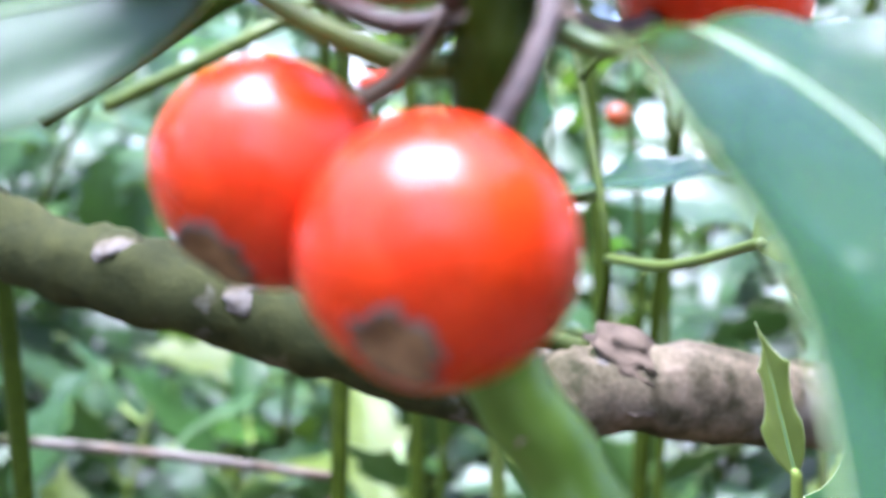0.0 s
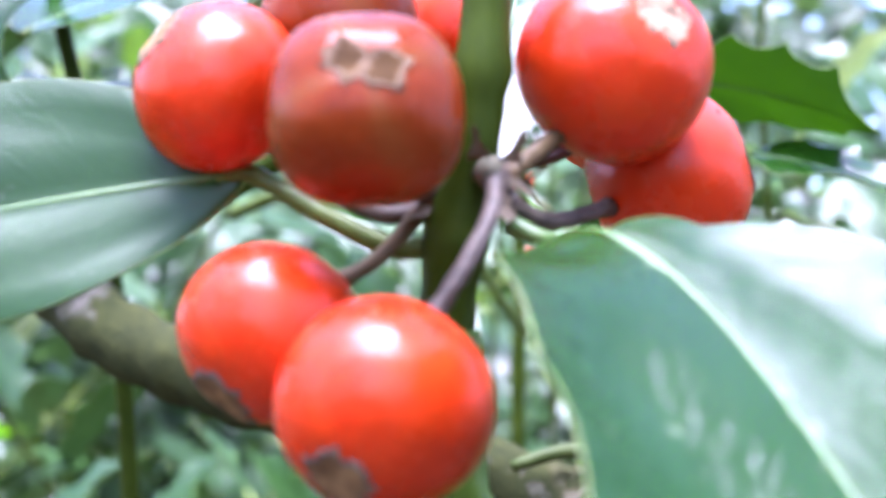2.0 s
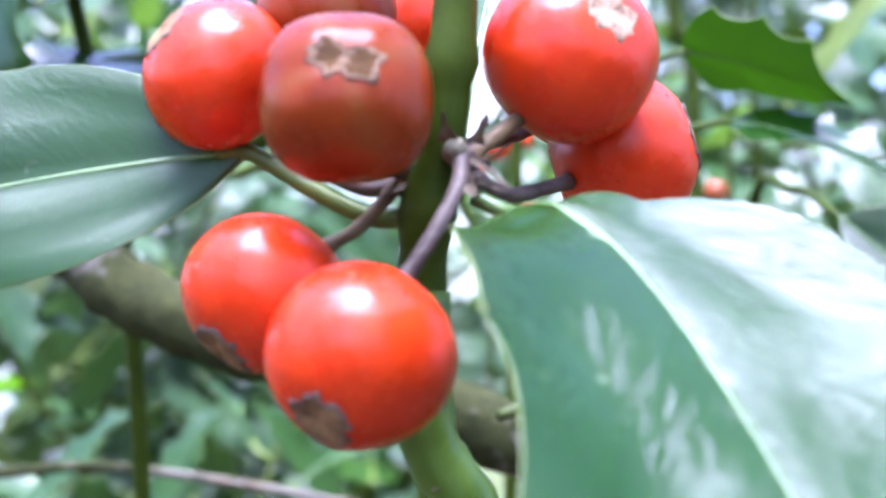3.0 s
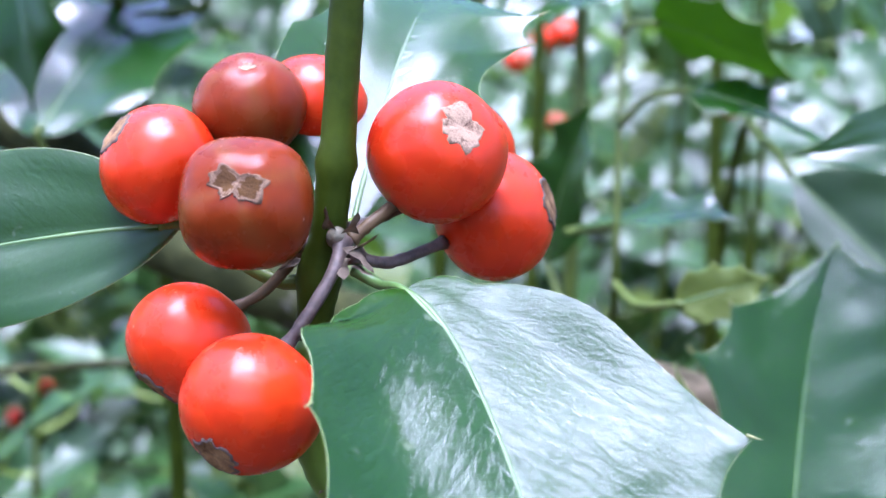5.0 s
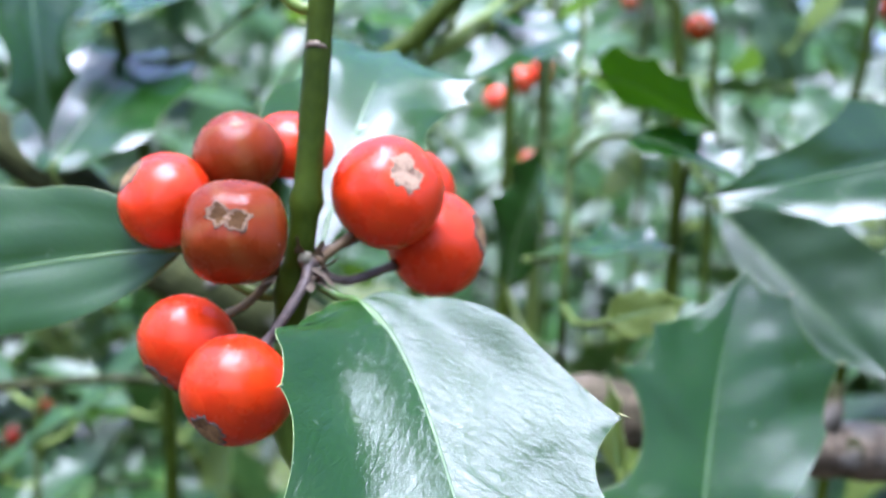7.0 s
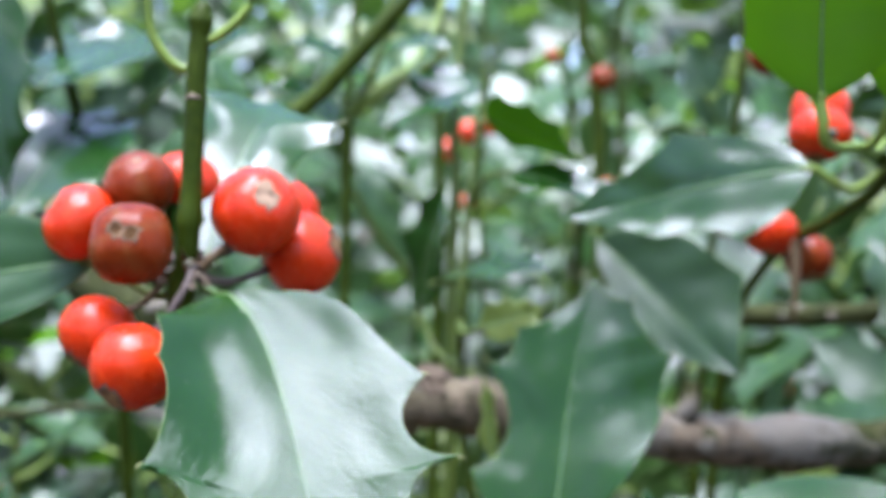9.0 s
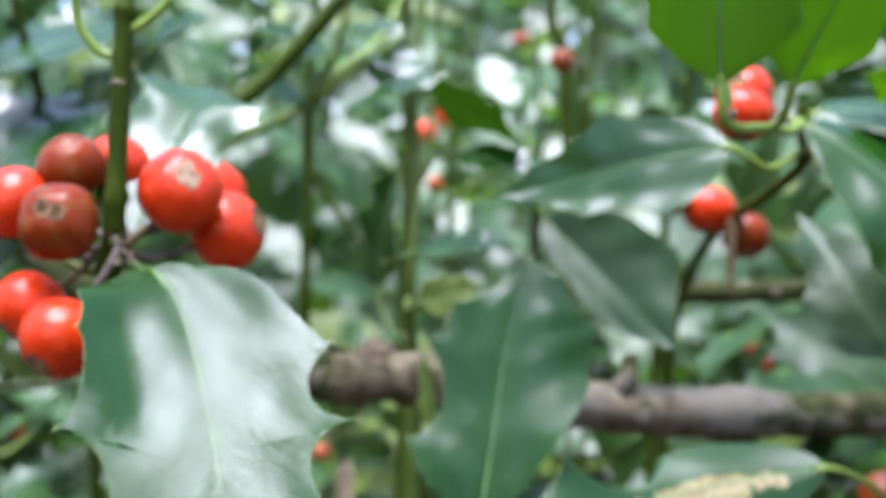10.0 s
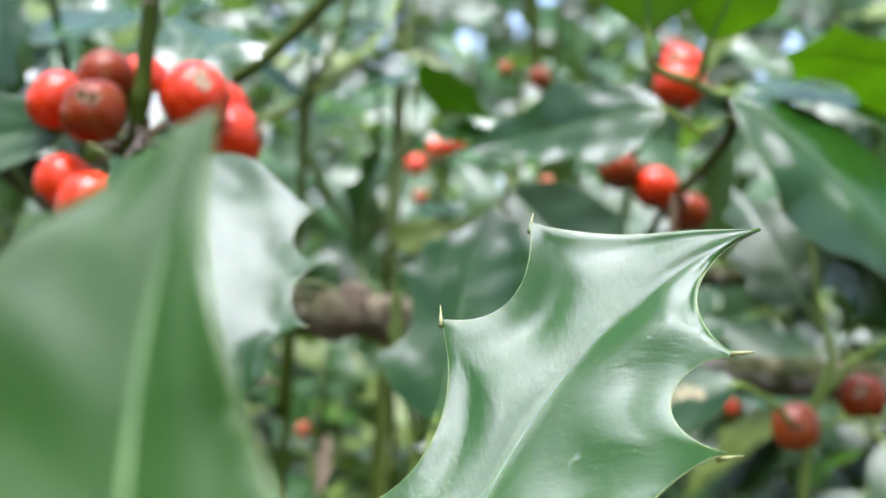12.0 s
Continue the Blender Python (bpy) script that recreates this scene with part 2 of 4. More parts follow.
SCAR_DARK = plain_material("calyx_torn_rim", (0.045, 0.03, 0.025), (0.17, 0.13, 0.10), 900.0, 0.7, bump=0.7, spec=0.1)
SCAR_RIM = plain_material("calyx_rim", (0.065, 0.034, 0.019), (0.23, 0.150, 0.088), 900.0, 0.7, bump=0.7, spec=0.1)
PIT = plain_material("calyx_pit", (0.030, 0.012, 0.003), (0.10, 0.050, 0.013), 700.0, 0.7, bump=0.6, spec=0.1)
RED = berry_material("berry_red", (0.45, 0.017, 0.0012), (0.57, 0.040, 0.0016))
BROWN = berry_material("berry_brown", (0.125, 0.013, 0.0015), (0.19, 0.030, 0.0035), streak=0.3, spec=0.16)
ORANGE = berry_material("berry_orange", (0.22, 0.034, 0.004), (0.28, 0.058, 0.006))
LEAF_DEAD = leaf_material("leaf_dead_beige", (0.20, 0.13, 0.075), (0.38, 0.28, 0.19), rough=0.6, through_col=(0.4, 0.25, 0.1), through_amount=0.2, spec=0.2)
BARK = bark_material("bark_mossy")
PETIOLE_DARK = plain_material("petiole_olive", (0.055, 0.085, 0.012), (0.10, 0.14, 0.02), 200.0, 0.45, spec=0.3)
PETIOLE_OLD = plain_material("petiole_dull", (0.030, 0.046, 0.008), (0.060, 0.080, 0.014), 200.0, 0.55, spec=0.2)
BARK_PALE = plain_material("bark_pale", (0.034, 0.025, 0.015), (0.115, 0.088, 0.058), 70.0, 0.85, bump=0.9, dist=0.001, spec=0.12)
SOIL = plain_material("soil_litter", (0.012, 0.009, 0.006), (0.055, 0.038, 0.022), 14.0, 0.95, bump=1.0, dist=0.02, spec=0.1)


# ---- building helpers; plant measures are in cm from the first eye ----
def P(p):
    return Vector((p[0] * CM, p[1] * CM, EYE + p[2] * CM))


ORIGIN = {}


def thing(name, at, label, category, group=""):
    ob = new(name)
    ob.empty_display_size = 0.01
    ob.location = at
    ORIGIN[ob.name] = Vector(at)
    return tagged(ob, label, category, group)


def part(name, bm, materials, parent, label="", smooth=True):
    """Link a bmesh, given in world metres, as one mesh object under a thing or a part."""
    lo = Vector([min(v.co[k] for v in bm.verts) for k in range(3)])
    hi = Vector([max(v.co[k] for v in bm.verts) for k in range(3)])
    at = (lo + hi) / 2
    bmesh.ops.translate(bm, verts=bm.verts, vec=-at)
    me = bpy.data.meshes.new(name)
    bm.to_mesh(me)
    bm.free()
    if smooth:
        me.polygons.foreach_set("use_smooth", [True] * len(me.polygons))
    for m in materials if isinstance(materials, (list, tuple)) else (materials,):
        me.materials.append(m)
    ob = new(name, me)
    if parent is not None:
        ob.parent = parent
        ob.location = at - ORIGIN[parent.name]
    else:
        ob.location = at
    ORIGIN[ob.name] = at
    if label:
        tagged(ob, label)
    return ob


def unit(v):
    return Vector(v).normalized()


def smooth_line(points, n):
    """A Catmull-Rom line of n points through the given ones."""
    p = [Vector(q) for q in points]
    p = [2 * p[0] - p[1]] + p + [2 * p[-1] - p[-2]]
    out = []
    m = len(p) - 3
    for k in range(n):
        s = k / (n - 1) * m
        i = min(int(s), m - 1)
        u = s - i
        a, b, c, d = p[i:i + 4]
        out.append(0.5 * ((2 * b) + (c - a) * u + (2 * a - 5 * b + 4 * c - d) * u * u + (3 * b - a - 3 * c + d) * u ** 3))
    return out


def tube(line, radii, sides=10, bm=None, rough=0.0, seed=0):
    """A tapering, slightly uneven tube along a line of points, closed at both ends."""
    bm = bm or bmesh.new()
    n = len(line)
    rings = []
    up = Vector((0.31, 0.17, 0.93))
    for i, c in enumerate(line):
        t = (line[min(i + 1, n - 1)] - line[max(i - 1, 0)]).normalized()
        s = t.cross(up)
        if s.length < 0.1:
            s = t.cross(Vector((1, 0, 0)))
        s.normalize()
        w = t.cross(s)
        r = radii(i / (n - 1)) if callable(radii) else radii
        ring = []
        for k in range(sides):
            a = 2 * math.pi * k / sides
            rr = r * (1 + rough * noise.noise(Vector((i * 0.7 + seed, math.cos(a) * 1.3, math.sin(a) * 1.3 + seed))))
            ring.append(bm.verts.new(c + rr * (math.cos(a) * s + math.sin(a) * w)))
        rings.append(ring)
    for a, b in zip(rings, rings[1:]):
        for k in range(sides):
            bm.faces.new((a[k], a[(k + 1) % sides], b[(k + 1) % sides], b[k]))
    for ring, flip in ((rings[0], True), (rings[-1], False)):
        bm.faces.new(ring[::-1] if flip else ring)
    bmesh.ops.recalc_face_normals(bm, faces=bm.faces)
    return bm


class Blade:
    """A holly leaf: a cubic rib, the way its face looks, and spines (along, out, lift, bow) on the two edges, in leaf lengths."""

    def __init__(self, rib, face, plus, minus, power=1.5, base_power=None):
        self.c = [Vector(p) for p in rib]
        self.face = unit(face)
        pts = [self.mid(k / 40) for k in range(41)]
        self.length = sum((b - a).length for a, b in zip(pts, pts[1:]))
        self.sides = (plus, minus)
        self.power, self.base_power = power, base_power or power

    def bend(self, along):
        return self.base_power + (self.power - self.base_power) * min(max(along / 0.28, 0.0), 1.0)

    def mid(self, u):
        a, b, c, d = self.c
        v = 1 - u
        return a * v ** 3 + b * (3 * v * v * u) + c * (3 * v * u * u) + d * u ** 3

    def axes(self, u):
        e = 0.01
        t = (self.mid(min(u + e, 1)) - self.mid(max(u - e, 0))).normalized()
        n = (self.face - self.face.dot(t) * t).normalized()
        return t, n, t.cross(n)

    def edge(self, side, per):
        """Points (along, out, lift) of one edge from base to tip: an arc from spine to spine, with a drawn-out point on each."""
        knots = [(0.0, 0.0, 0.0, 0.0)] + [tuple(s) for s in self.sides[side]]
        if knots[-1][0] < 1.0:
            knots.append((1.0, 0.0, 0.0, max(-0.12, knots[-1][3])))
        out = []
        for k, (p, q) in enumerate(zip(knots, knots[1:])):
            dx, dy = q[0] - p[0], q[1] - p[1]
            d = math.hypot(dx, dy) + 1e-6
            bow = q[3]
            h = bow * d * (2.0 if bow > 0 else 1.33)
            nx, ny = -dy / d * h, dx / d * h
            e0, e1 = (0.5, 0.5) if bow > 0 else (0.16, 0.72)
            c0 = (p[0] + dx * e0 + nx, p[1] + dy * e0 + ny)
            c1 = (p[0] + dx * e1 + nx, p[1] + dy * e1 + ny)
            if bow > 0:
                c0 = (p[0] + (c0[0] - p[0]) * 2 / 3, p[1] + (c0[1] - p[1]) * 2 / 3)
                c1 = (q[0] + (c1[0] - q[0]) * 2 / 3, q[1] + (c1[1] - q[1]) * 2 / 3)
            for j in range(per):
                u = j / per
                v = 1 - u
                f0, f1, f2, f3 = v ** 3, 3 * v * v * u, 3 * v * u * u, u ** 3
                w = 0.5 - 0.5 * math.cos(math.pi * u) if bow < 0 else u
                out.append((p[0] * f0 + c0[0] * f1 + c1[0] * f2 + q[0] * f3, max(0.0, p[1] * f0 + c0[1] * f1 + c1[1] * f2 + q[1] * f3), p[2] * (1 - w) + q[2] * w))
        out.append((1.0, 0.0, 0.0))
        return out

    def rise(self, side, along, out):
        """How far the blade stands off the plane of its face: a smooth function of the place, given by the lift of the spines."""
        most = max([s[1] for s in self.sides[side]] + [0.1])
        total = weight = 0.0
        for a, o, lift, _ in self.sides[side]:
            if o < 0.05:
                continue
            w = math.exp(-((along - a) / 0.13) ** 2) * o
            total += w * lift / (max(o, 0.3 * most) / most) ** self.bend(a)
            weight += w
        return total / (weight + 1e-4) * (out / most) ** self.bend(along) if weight else 0.0

    def place(self, along, out, lift, sign, cup):
        a = min(max(along, 0.0), 1.0)
        t, n, s = self.axes(a)
        L = self.length
        return self.mid(a) + t * ((along - a) * L) + s * (sign * out * L) + n * ((lift + cup * out * out * 2) * L)


def blade_mesh(blade, per=9, across=6, cup=0.0, thick=0.028, wave=0.0, seed=0.0, scale=P, quilt=0.0):
    """Both faces of the blade with an edge between; slot 0 above, 1 below, 2 the edge. Returns the bmesh and the two edge lines."""
    bm = bmesh.new()
    uv = bm.loops.layers.uv.new("UVMap")
    edges = []
    where = {}
    for side, sign in ((0, 1), (1, -1)):
        rim = blade.edge(side, per)
        m = len(rim) - 1
        line = []
        grid = []
        for j, (a, b, c) in enumerate(rim):
            am = j / m
            row = []
            for k in range(across + 1):
                f = k / across
                al, ou = am + (a - am) * f, b * f
                li = blade.rise(side, al, ou) + (wave * f * f + 0.012 * min(1.0, 5 * f)) * noise.noise(Vector((al * 4 + seed, sign * ou * 7 + 3, seed))) * 0.7
                if quilt:
                    li += quilt * math.sin(2 * math.pi * (4.6 * (al - 0.7 * ou) + 0.25 * noise.noise(Vector((al * 3, sign * 2.0, seed))))) * min(1.0, ou * 9) * (1.0 if f < 0.7 else (1 - f) / 0.3)
                # the two halves rise a little from the rib
                p = blade.place(al, ou, li + 0.007 * math.sin(math.pi * min(1, f * 1.6)) * min(1.0, b * 6), sign, cup)
                _, n, _ = blade.axes(min(max(al, 0), 1))
                t = thick * (0.35 if k == across else 1.0) * 0.5
                top, low = bm.verts.new(scale(p + n * t)), bm.verts.new(scale(p - n * t))
                where[top], where[low] = (al, sign * ou), (al, sign * ou)
                row.append((top, low))
            line.append(p)
            grid.append(row)
        edges.append(line)
        for r0, r1 in zip(grid, grid[1:]):
            for k in range(across):
                for layer in (0, 1):
                    q = [r0[k][layer], r0[k + 1][layer], r1[k + 1][layer], r1[k][layer]]
                    if (layer == 0) == (sign > 0):
                        q = q[::-1]
                    fc = bm.faces.new(q)
                    fc.material_index = layer
            q = [r0[-1][0], r0[-1][1], r1[-1][1], r1[-1][0]]
            fc = bm.faces.new(q if sign > 0 else q[::-1])
            fc.material_index = 2
    for fc in bm.faces:
        for lp in fc.loops:
            lp[uv].uv = where[lp.vert]
    bmesh.ops.remove_doubles(bm, verts=bm.verts, dist=1e-6)
    bmesh.ops.dissolve_degenerate(bm, edges=bm.edges, dist=1e-7)
    for e in bm.edges:
        e.smooth = len({f.material_index == 2 for f in e.link_faces}) < 2
    return bm, edges


def leaf(parent, rib, face, plus, minus, petiole=None, stalk_r=0.055, stalk_material=None, material=LEAF, under=UNDER, cup=0.0, wave=0.032, thick=0.028, label="", rib_r=0.022, per=9, across=6, margin=0.0045, seed=0.0, quilt=0.004, onto=0.04, thorns=0.0, power=1.5, base_power=None):
    """A leaf under a twig: blade, raised rib, pale horny margin and stalk."""
    bl = Blade(rib, face, plus, minus, power, base_power)
    if material is LEAF_FRESH and under is UNDER:
        under = UNDER_FRESH
    bm, edges = blade_mesh(bl, per, across, cup, thick, wave, seed, quilt=quilt)
    ob = part("leaf", bm, (material, under, MARGIN), parent, label)
    pts = []
    steps = 4 * per
    for k in range(steps + 1):
        u = k / steps
        t, n, s = bl.axes(u)
        pts.append(P(bl.mid(u) + n * (0.010 - 0.35 * rib_r)))
    part("midrib", tube(pts, lambda u: (rib_r * (1 - 0.8 * u) + 0.004) * CM, 8), RIB, ob)
    for line in edges if margin else ():
        q = [P(p) for p in line]
        part("margin", tube(q, lambda u: margin * CM, 5), MARGIN, ob)
    if thorns:
        for side, sign in ((0, 1), (1, -1)):
            for a, o, _, bow in bl.sides[side]:
                if o < 0.06 or bow >= 0:
                    continue
                lift = bl.rise(side, a, o)
                tip = bl.place(a, o, lift, sign, cup)
                way = (tip - bl.place(a - 0.05, o * 0.8, bl.rise(side, a - 0.05, o * 0.8), sign, cup)).normalized()
                part("spine", tube([P(tip + way * s * thorns) for s in (-0.6, 0.0, 0.5, 1.0)], lambda u: thorns * (0.17 - 0.14 * u) * CM, 7), THORN, ob, "stiff yellowish spine")
    if petiole:
        q = [P(p) for p in smooth_line([*petiole, bl.mid(0.0), bl.mid(onto)], 16)]
        part("petiole", tube(q, lambda u: stalk_r * (1 - (0.2 if onto < 0.1 else 0.75) * u) * CM, 10), stalk_material or PETIOLE, ob)
    return ob


def turn_to(axis):
    return Vector(axis).to_track_quat("Z", "Y").to_matrix()


def berry(parent, at, r, axis, material=RED, flat=0.95, label="", scar=0.42, seed=0, fine=True, star=False, pale=False):
    """A drupe with its dimple and the dry calyx scar at the end of axis."""
    m = turn_to(axis)
    c = P(at)
    bm = bmesh.new()
    uv = bm.loops.layers.uv.new("UVMap")
    nu, nv = (40, 26) if fine else (18, 12)

    def skin(th, ph, lift=0.0):
        """th from the scar's pole."""
        q = r * (1 + (0.03 if star else 0.012) * math.cos(4 * ph + seed) * math.sin(th) + 0.02 * noise.noise(Vector((math.cos(ph) * math.sin(th) * 1.4 + seed, math.sin(ph) * math.sin(th) * 1.4, math.cos(th) * 1.4))))
        q *= 1 - 0.075 * math.exp(-(th / 0.28) ** 2) - 0.10 * math.exp(-((math.pi - th) / 0.24) ** 2)
        q *= 1 + 0.03 * math.sin(th) ** 4
        q += lift
        v = Vector((q * math.sin(th) * math.cos(ph), q * math.sin(th) * math.sin(ph), q * math.cos(th) * flat))
        return c + (m @ v) * CM

    rows = [[bm.verts.new(skin(math.pi * j / nv, 2 * math.pi * i / nu)) for i in range(nu)] for j in range(1, nv)]
    top, low = bm.verts.new(skin(0, 0)), bm.verts.new(skin(math.pi, 0))
    for j, (a, b) in enumerate(zip(rows, rows[1:])):
        for i in range(nu):
            fc = bm.faces.new((a[i], b[i], b[(i + 1) % nu], a[(i + 1) % nu]))
            for lp, (x, y) in zip(fc.loops, ((i, j), (i, j + 1), (i + 1, j + 1), (i + 1, j))):
                lp[uv].uv = (x / nu, y / nv)
    for i in range(nu):
        bm.faces.new((top, rows[0][i], rows[0][(i + 1) % nu]))
        bm.faces.new((low, rows[-1][(i + 1) % nu], rows[-1][i]))
    ob = part("berry", bm, material, parent, label)
    if not scar:
        return ob
    # dry patch: an uneven disc that lies on the skin, with a raised, torn rim
    n, rings = (52, 12) if fine else (14, 4)

    def border(ph):
        b = scar * (1 + 0.40 * noise.noise(Vector((math.cos(ph) * 1.8, math.sin(ph) * 1.8, seed * 3.1))) + 0.30 * noise.noise(Vector((math.cos(ph) * 4.5, math.sin(ph) * 4.5, seed))))
        if pale:
            b *= 0.9 + 0.07 * math.cos(5 * ph + 0.6)
        if star:
            b *= 0.30 + 0.70 * abs(math.cos(ph + 0.25)) + 0.05 * math.cos(5 * ph)
        return b

    bm = bmesh.new()
    prev = None
    cen = bm.verts.new(skin(0, 0, 0.008))
    for j in range(1, rings + 1):
        f = j / rings
        row = []
        for i in range(n):
            ph = 2 * math.pi * i / n
            lift = 0.004 + ((0.002 if pale else 0.007) * math.exp(-((f - 0.9) / 0.08) ** 2) + 0.006 * noise.noise(Vector((math.cos(ph) * f * 4, math.sin(ph) * f * 4, seed * 2.0))))
            if star:
                lift -= 0.035 * math.exp(-((f - 0.45) / 0.2) ** 2) * abs(math.cos(ph + 0.25))
            if j == rings:
                lift = -0.004
            row.append(bm.verts.new(skin(border(ph) * f, ph, max(lift, 0.003 if j < rings else -0.004))))
        for i in range(n):
            ph0 = 2 * math.pi * (i + 0.5) / n
            if prev is None:
                fc = bm.faces.new((cen, row[i], row[(i + 1) % n]))
            else:
                fc = bm.faces.new((prev[i], row[i], row[(i + 1) % n], prev[(i + 1) % n]))
            pit = 0.20 < f < 0.80 + 0.14 * noise.noise(Vector((ph0 * 2, seed, 0))) and abs(math.cos(ph0 + 0.25)) > 0.52 + 0.5 * noise.noise(Vector((math.cos(ph0) * f * 4, math.sin(ph0) * f * 4, 7.0))) if star else f < 0.84
            fc.material_index = (2 if star else 0) if pit else 1
        prev = row
    part("calyx_scar", bm, (SCAR_CHALK if pale else SCAR, SCAR_CHALK if pale else SCAR_RIM if star else SCAR_DARK, PIT), ob, "dry brown calyx scar")
    return ob


def stalk(parent, points, r0, r1, material=PEDICEL, name="pedicel", sides=9, n=16, rough=0.25, seed=0, knob=0.0):
    q = [P(p) for p in smooth_line(points, n)]
    return part(name, tube(q, lambda u: (r0 + (r1 - r0) * u + knob * (math.exp(-(u / 0.1) ** 2) + 0.7 * math.exp(-((1 - u) / 0.08) ** 2))) * CM, sides, None, rough, seed), material, parent)


# ---- ground ----
def ground_sheet():
    bm = bmesh.new()
    n = 60
    xs = [math.copysign(abs(k / n * 2 - 1) ** 3, k - n / 2) * 400 for k in range(n + 1)]
    grid = [[bm.verts.new((x, y, 0.05 * noise.noise(Vector((x * 0.7, y * 0.7, 0))) if abs(x) < 30 else 0)) for x in xs] for y in xs]
    for a, b in zip(grid, grid[1:]):
        for k in range(n):
            bm.faces.new((a[k], a[k + 1], b[k + 1], b[k]))
    return tagged(part("ground", bm, SOIL, None), "dark soil with leaf litter under the holly", "ground", kind="structure")


ground_sheet()


def plain_leaf(parent, base, tip, face, wide=1.0, sag=0.08, stem=None, material=LEAF, seed=0.0, label="", per=7, across=5, under=UNDER):
    """A common spiny leaf from base to tip."""
    a, c = Vector(base), Vector(tip)
    n = unit(face)
    L = (c - a).length
    rib = [a, a.lerp(c, 0.33) + n * (sag * L), a.lerp(c, 0.66) + n * (sag * L), c]
    r = random.Random(int(seed * 100))
    sides = [[(u + r.uniform(-0.03, 0.03), o * wide * r.uniform(0.85, 1.15), f + r.uniform(-0.03, 0.05), w) for u, o, f, w in side] for side in SPINY]
    return leaf(parent, rib, face, sides[0], sides[1], petiole=stem, stalk_material=PETIOLE_DARK, material=material, under=under, seed=seed, label=label, per=per, across=across, wave=0.05)


SPINY = ([(0.28, 0.20, 0.02, 0.12), (0.52, 0.24, 0.05, -0.20), (0.76, 0.17, 0.05, -0.24)], [(0.26, 0.20, 0.0, 0.12), (0.5, 0.24, 0.04, -0.20), (0.75, 0.17, 0.06, -0.24)])

# ---- the sprig in front ----
main = thing("holly_sprig", P((0.54, 5.2, -9.0)), "dark green holly stem with glossy spiny leaves and red berries", "holly sprig")
STEM_LINE = [(0.54, 5.4, -9.0), (0.52, 5.25, -5.5), (0.54, 5.2, -3.5), (0.56, 5.2, -1.9), (0.50, 5.15, -0.95), (0.22, 5.1, -0.45), (0.15, 5.1, 0.3), (0.18, 5.02, 0.75), (0.27, 4.92, 1.3), (0.30, 4.9, 2.37), (0.31, 4.9, 3.1), (0.33, 4.9, 3.55), (0.34, 4.92, 3.75)]
up_line = smooth_line(STEM_LINE[5:], 60)
low_line = smooth_line(STEM_LINE[:7], 60)


def upper_r(u):
    joints = sum(0.035 * math.exp(-((u - c) / w) ** 2) for c, w in ((0.28, 0.05), (0.46, 0.008), (0.86, 0.03)))
    return (0.128 - 0.028 * u + joints) * CM * (1.0 if u < 0.93 else 1.0 - 5 * (u - 0.93))


part("stem", tube([P(p) for p in up_line], upper_r, 18, None, 0.10, 3), STEM, main, "dark green upper stem with leaf scars")
part("stem", tube([P(p) for p in low_line], lambda u: (0.19 - 0.04 * u + 0.03 * math.exp(-((u - 0.52) / 0.02) ** 2) + 0.035 * math.exp(-((u - 0.66) / 0.015) ** 2)) * CM, 18, None, 0.10, 5), STEM_LOW, main, "smooth light green lower stem")


def scar_ring(parent, at, r, tilt, name="leaf_scar", material=SCALE):
    """A pale half-moon ridge on the bark."""
    bm = bmesh.new()
    line = [P(Vector(at) + Vector((r * math.sin(a), -r * math.cos(a), tilt * math.cos(2 * a)))) for a in [k / 10 * 2.4 - 1.2 for k in range(11)]]
    tube(line, lambda u: (0.008 + 0.022 * math.sin(math.pi * u)) * CM, 6, bm, 0.4, 2)
    return part(name, bm, material, parent)


scar_ring(main, (0.275, 4.92, 1.46), 0.112, 0.02)
scar_ring(main, (0.55, 5.2, -2.3), 0.165, 0.02)
scar_ring(main, (0.30, 4.9, 2.75), 0.10, 0.015)


def flake(parent, at, size, way, seed):
    """A curled, papery bud scale."""
    bm = bmesh.new()
    m = turn_to(way)
    n = 7
    grid = []
    for j in range(n):
        row = []
        for i in range(n):
            u, v = i / (n - 1) - 0.5, j / (n - 1)
            w = (1 - v) ** 0.6 * (0.8 + 0.3 * math.sin(seed + 7 * v))
            z = 0.25 * v * v - 0.5 * (u * w) ** 2 + 0.06 * noise.noise(Vector((i * 0.8, j * 0.8, seed)))
            row.append(bm.verts.new(P(Vector(at) + m @ Vector((u * w * size, z * size, v * size * 1.2)))))
        grid.append(row)
    for a, b in zip(grid, grid[1:]):
        for i in range(n - 1):
            bm.faces.new((a[i], a[i + 1], b[i + 1], b[i]))
    r = bmesh.ops.solidify(bm, geom=bm.faces[:], thickness=0.012 * CM)
    return part("bud_scale", bm, SCALE, parent)


flake(main, (0.48, 4.74, 0.98), 0.19, (0.5, -0.3, -0.8), 1.0)
flake(main, (0.46, 4.76, 0.96), 0.17, (0.8, -0.2, 0.3), 2.0)
flake(main, (0.40, 4.72, 0.90), 0.15, (0.2, -0.5, -0.8), 3.0)
flake(main, (0.02, 4.92, 0.92), 0.16, (-0.6, -0.4, 0.2), 4.0)
flake(main, (0.06, 4.90, 0.86), 0.14, (-0.5, -0.5, -0.6), 5.0)
flake(main, (0.30, 4.80, 1.07), 0.13, (-0.3, -0.5, 0.8), 7.0)
flake(main, (0.42, 4.78, 1.06), 0.14, (0.5, -0.5, 0.6), 8.0)
flake(main, (0.50, 4.72, 0.86), 0.13, (0.7, -0.4, -0.5), 9.0)
flake(main, (0.36, 5.1, -0.55), 0.20, (-0.3, -0.5, -0.8), 6.0)


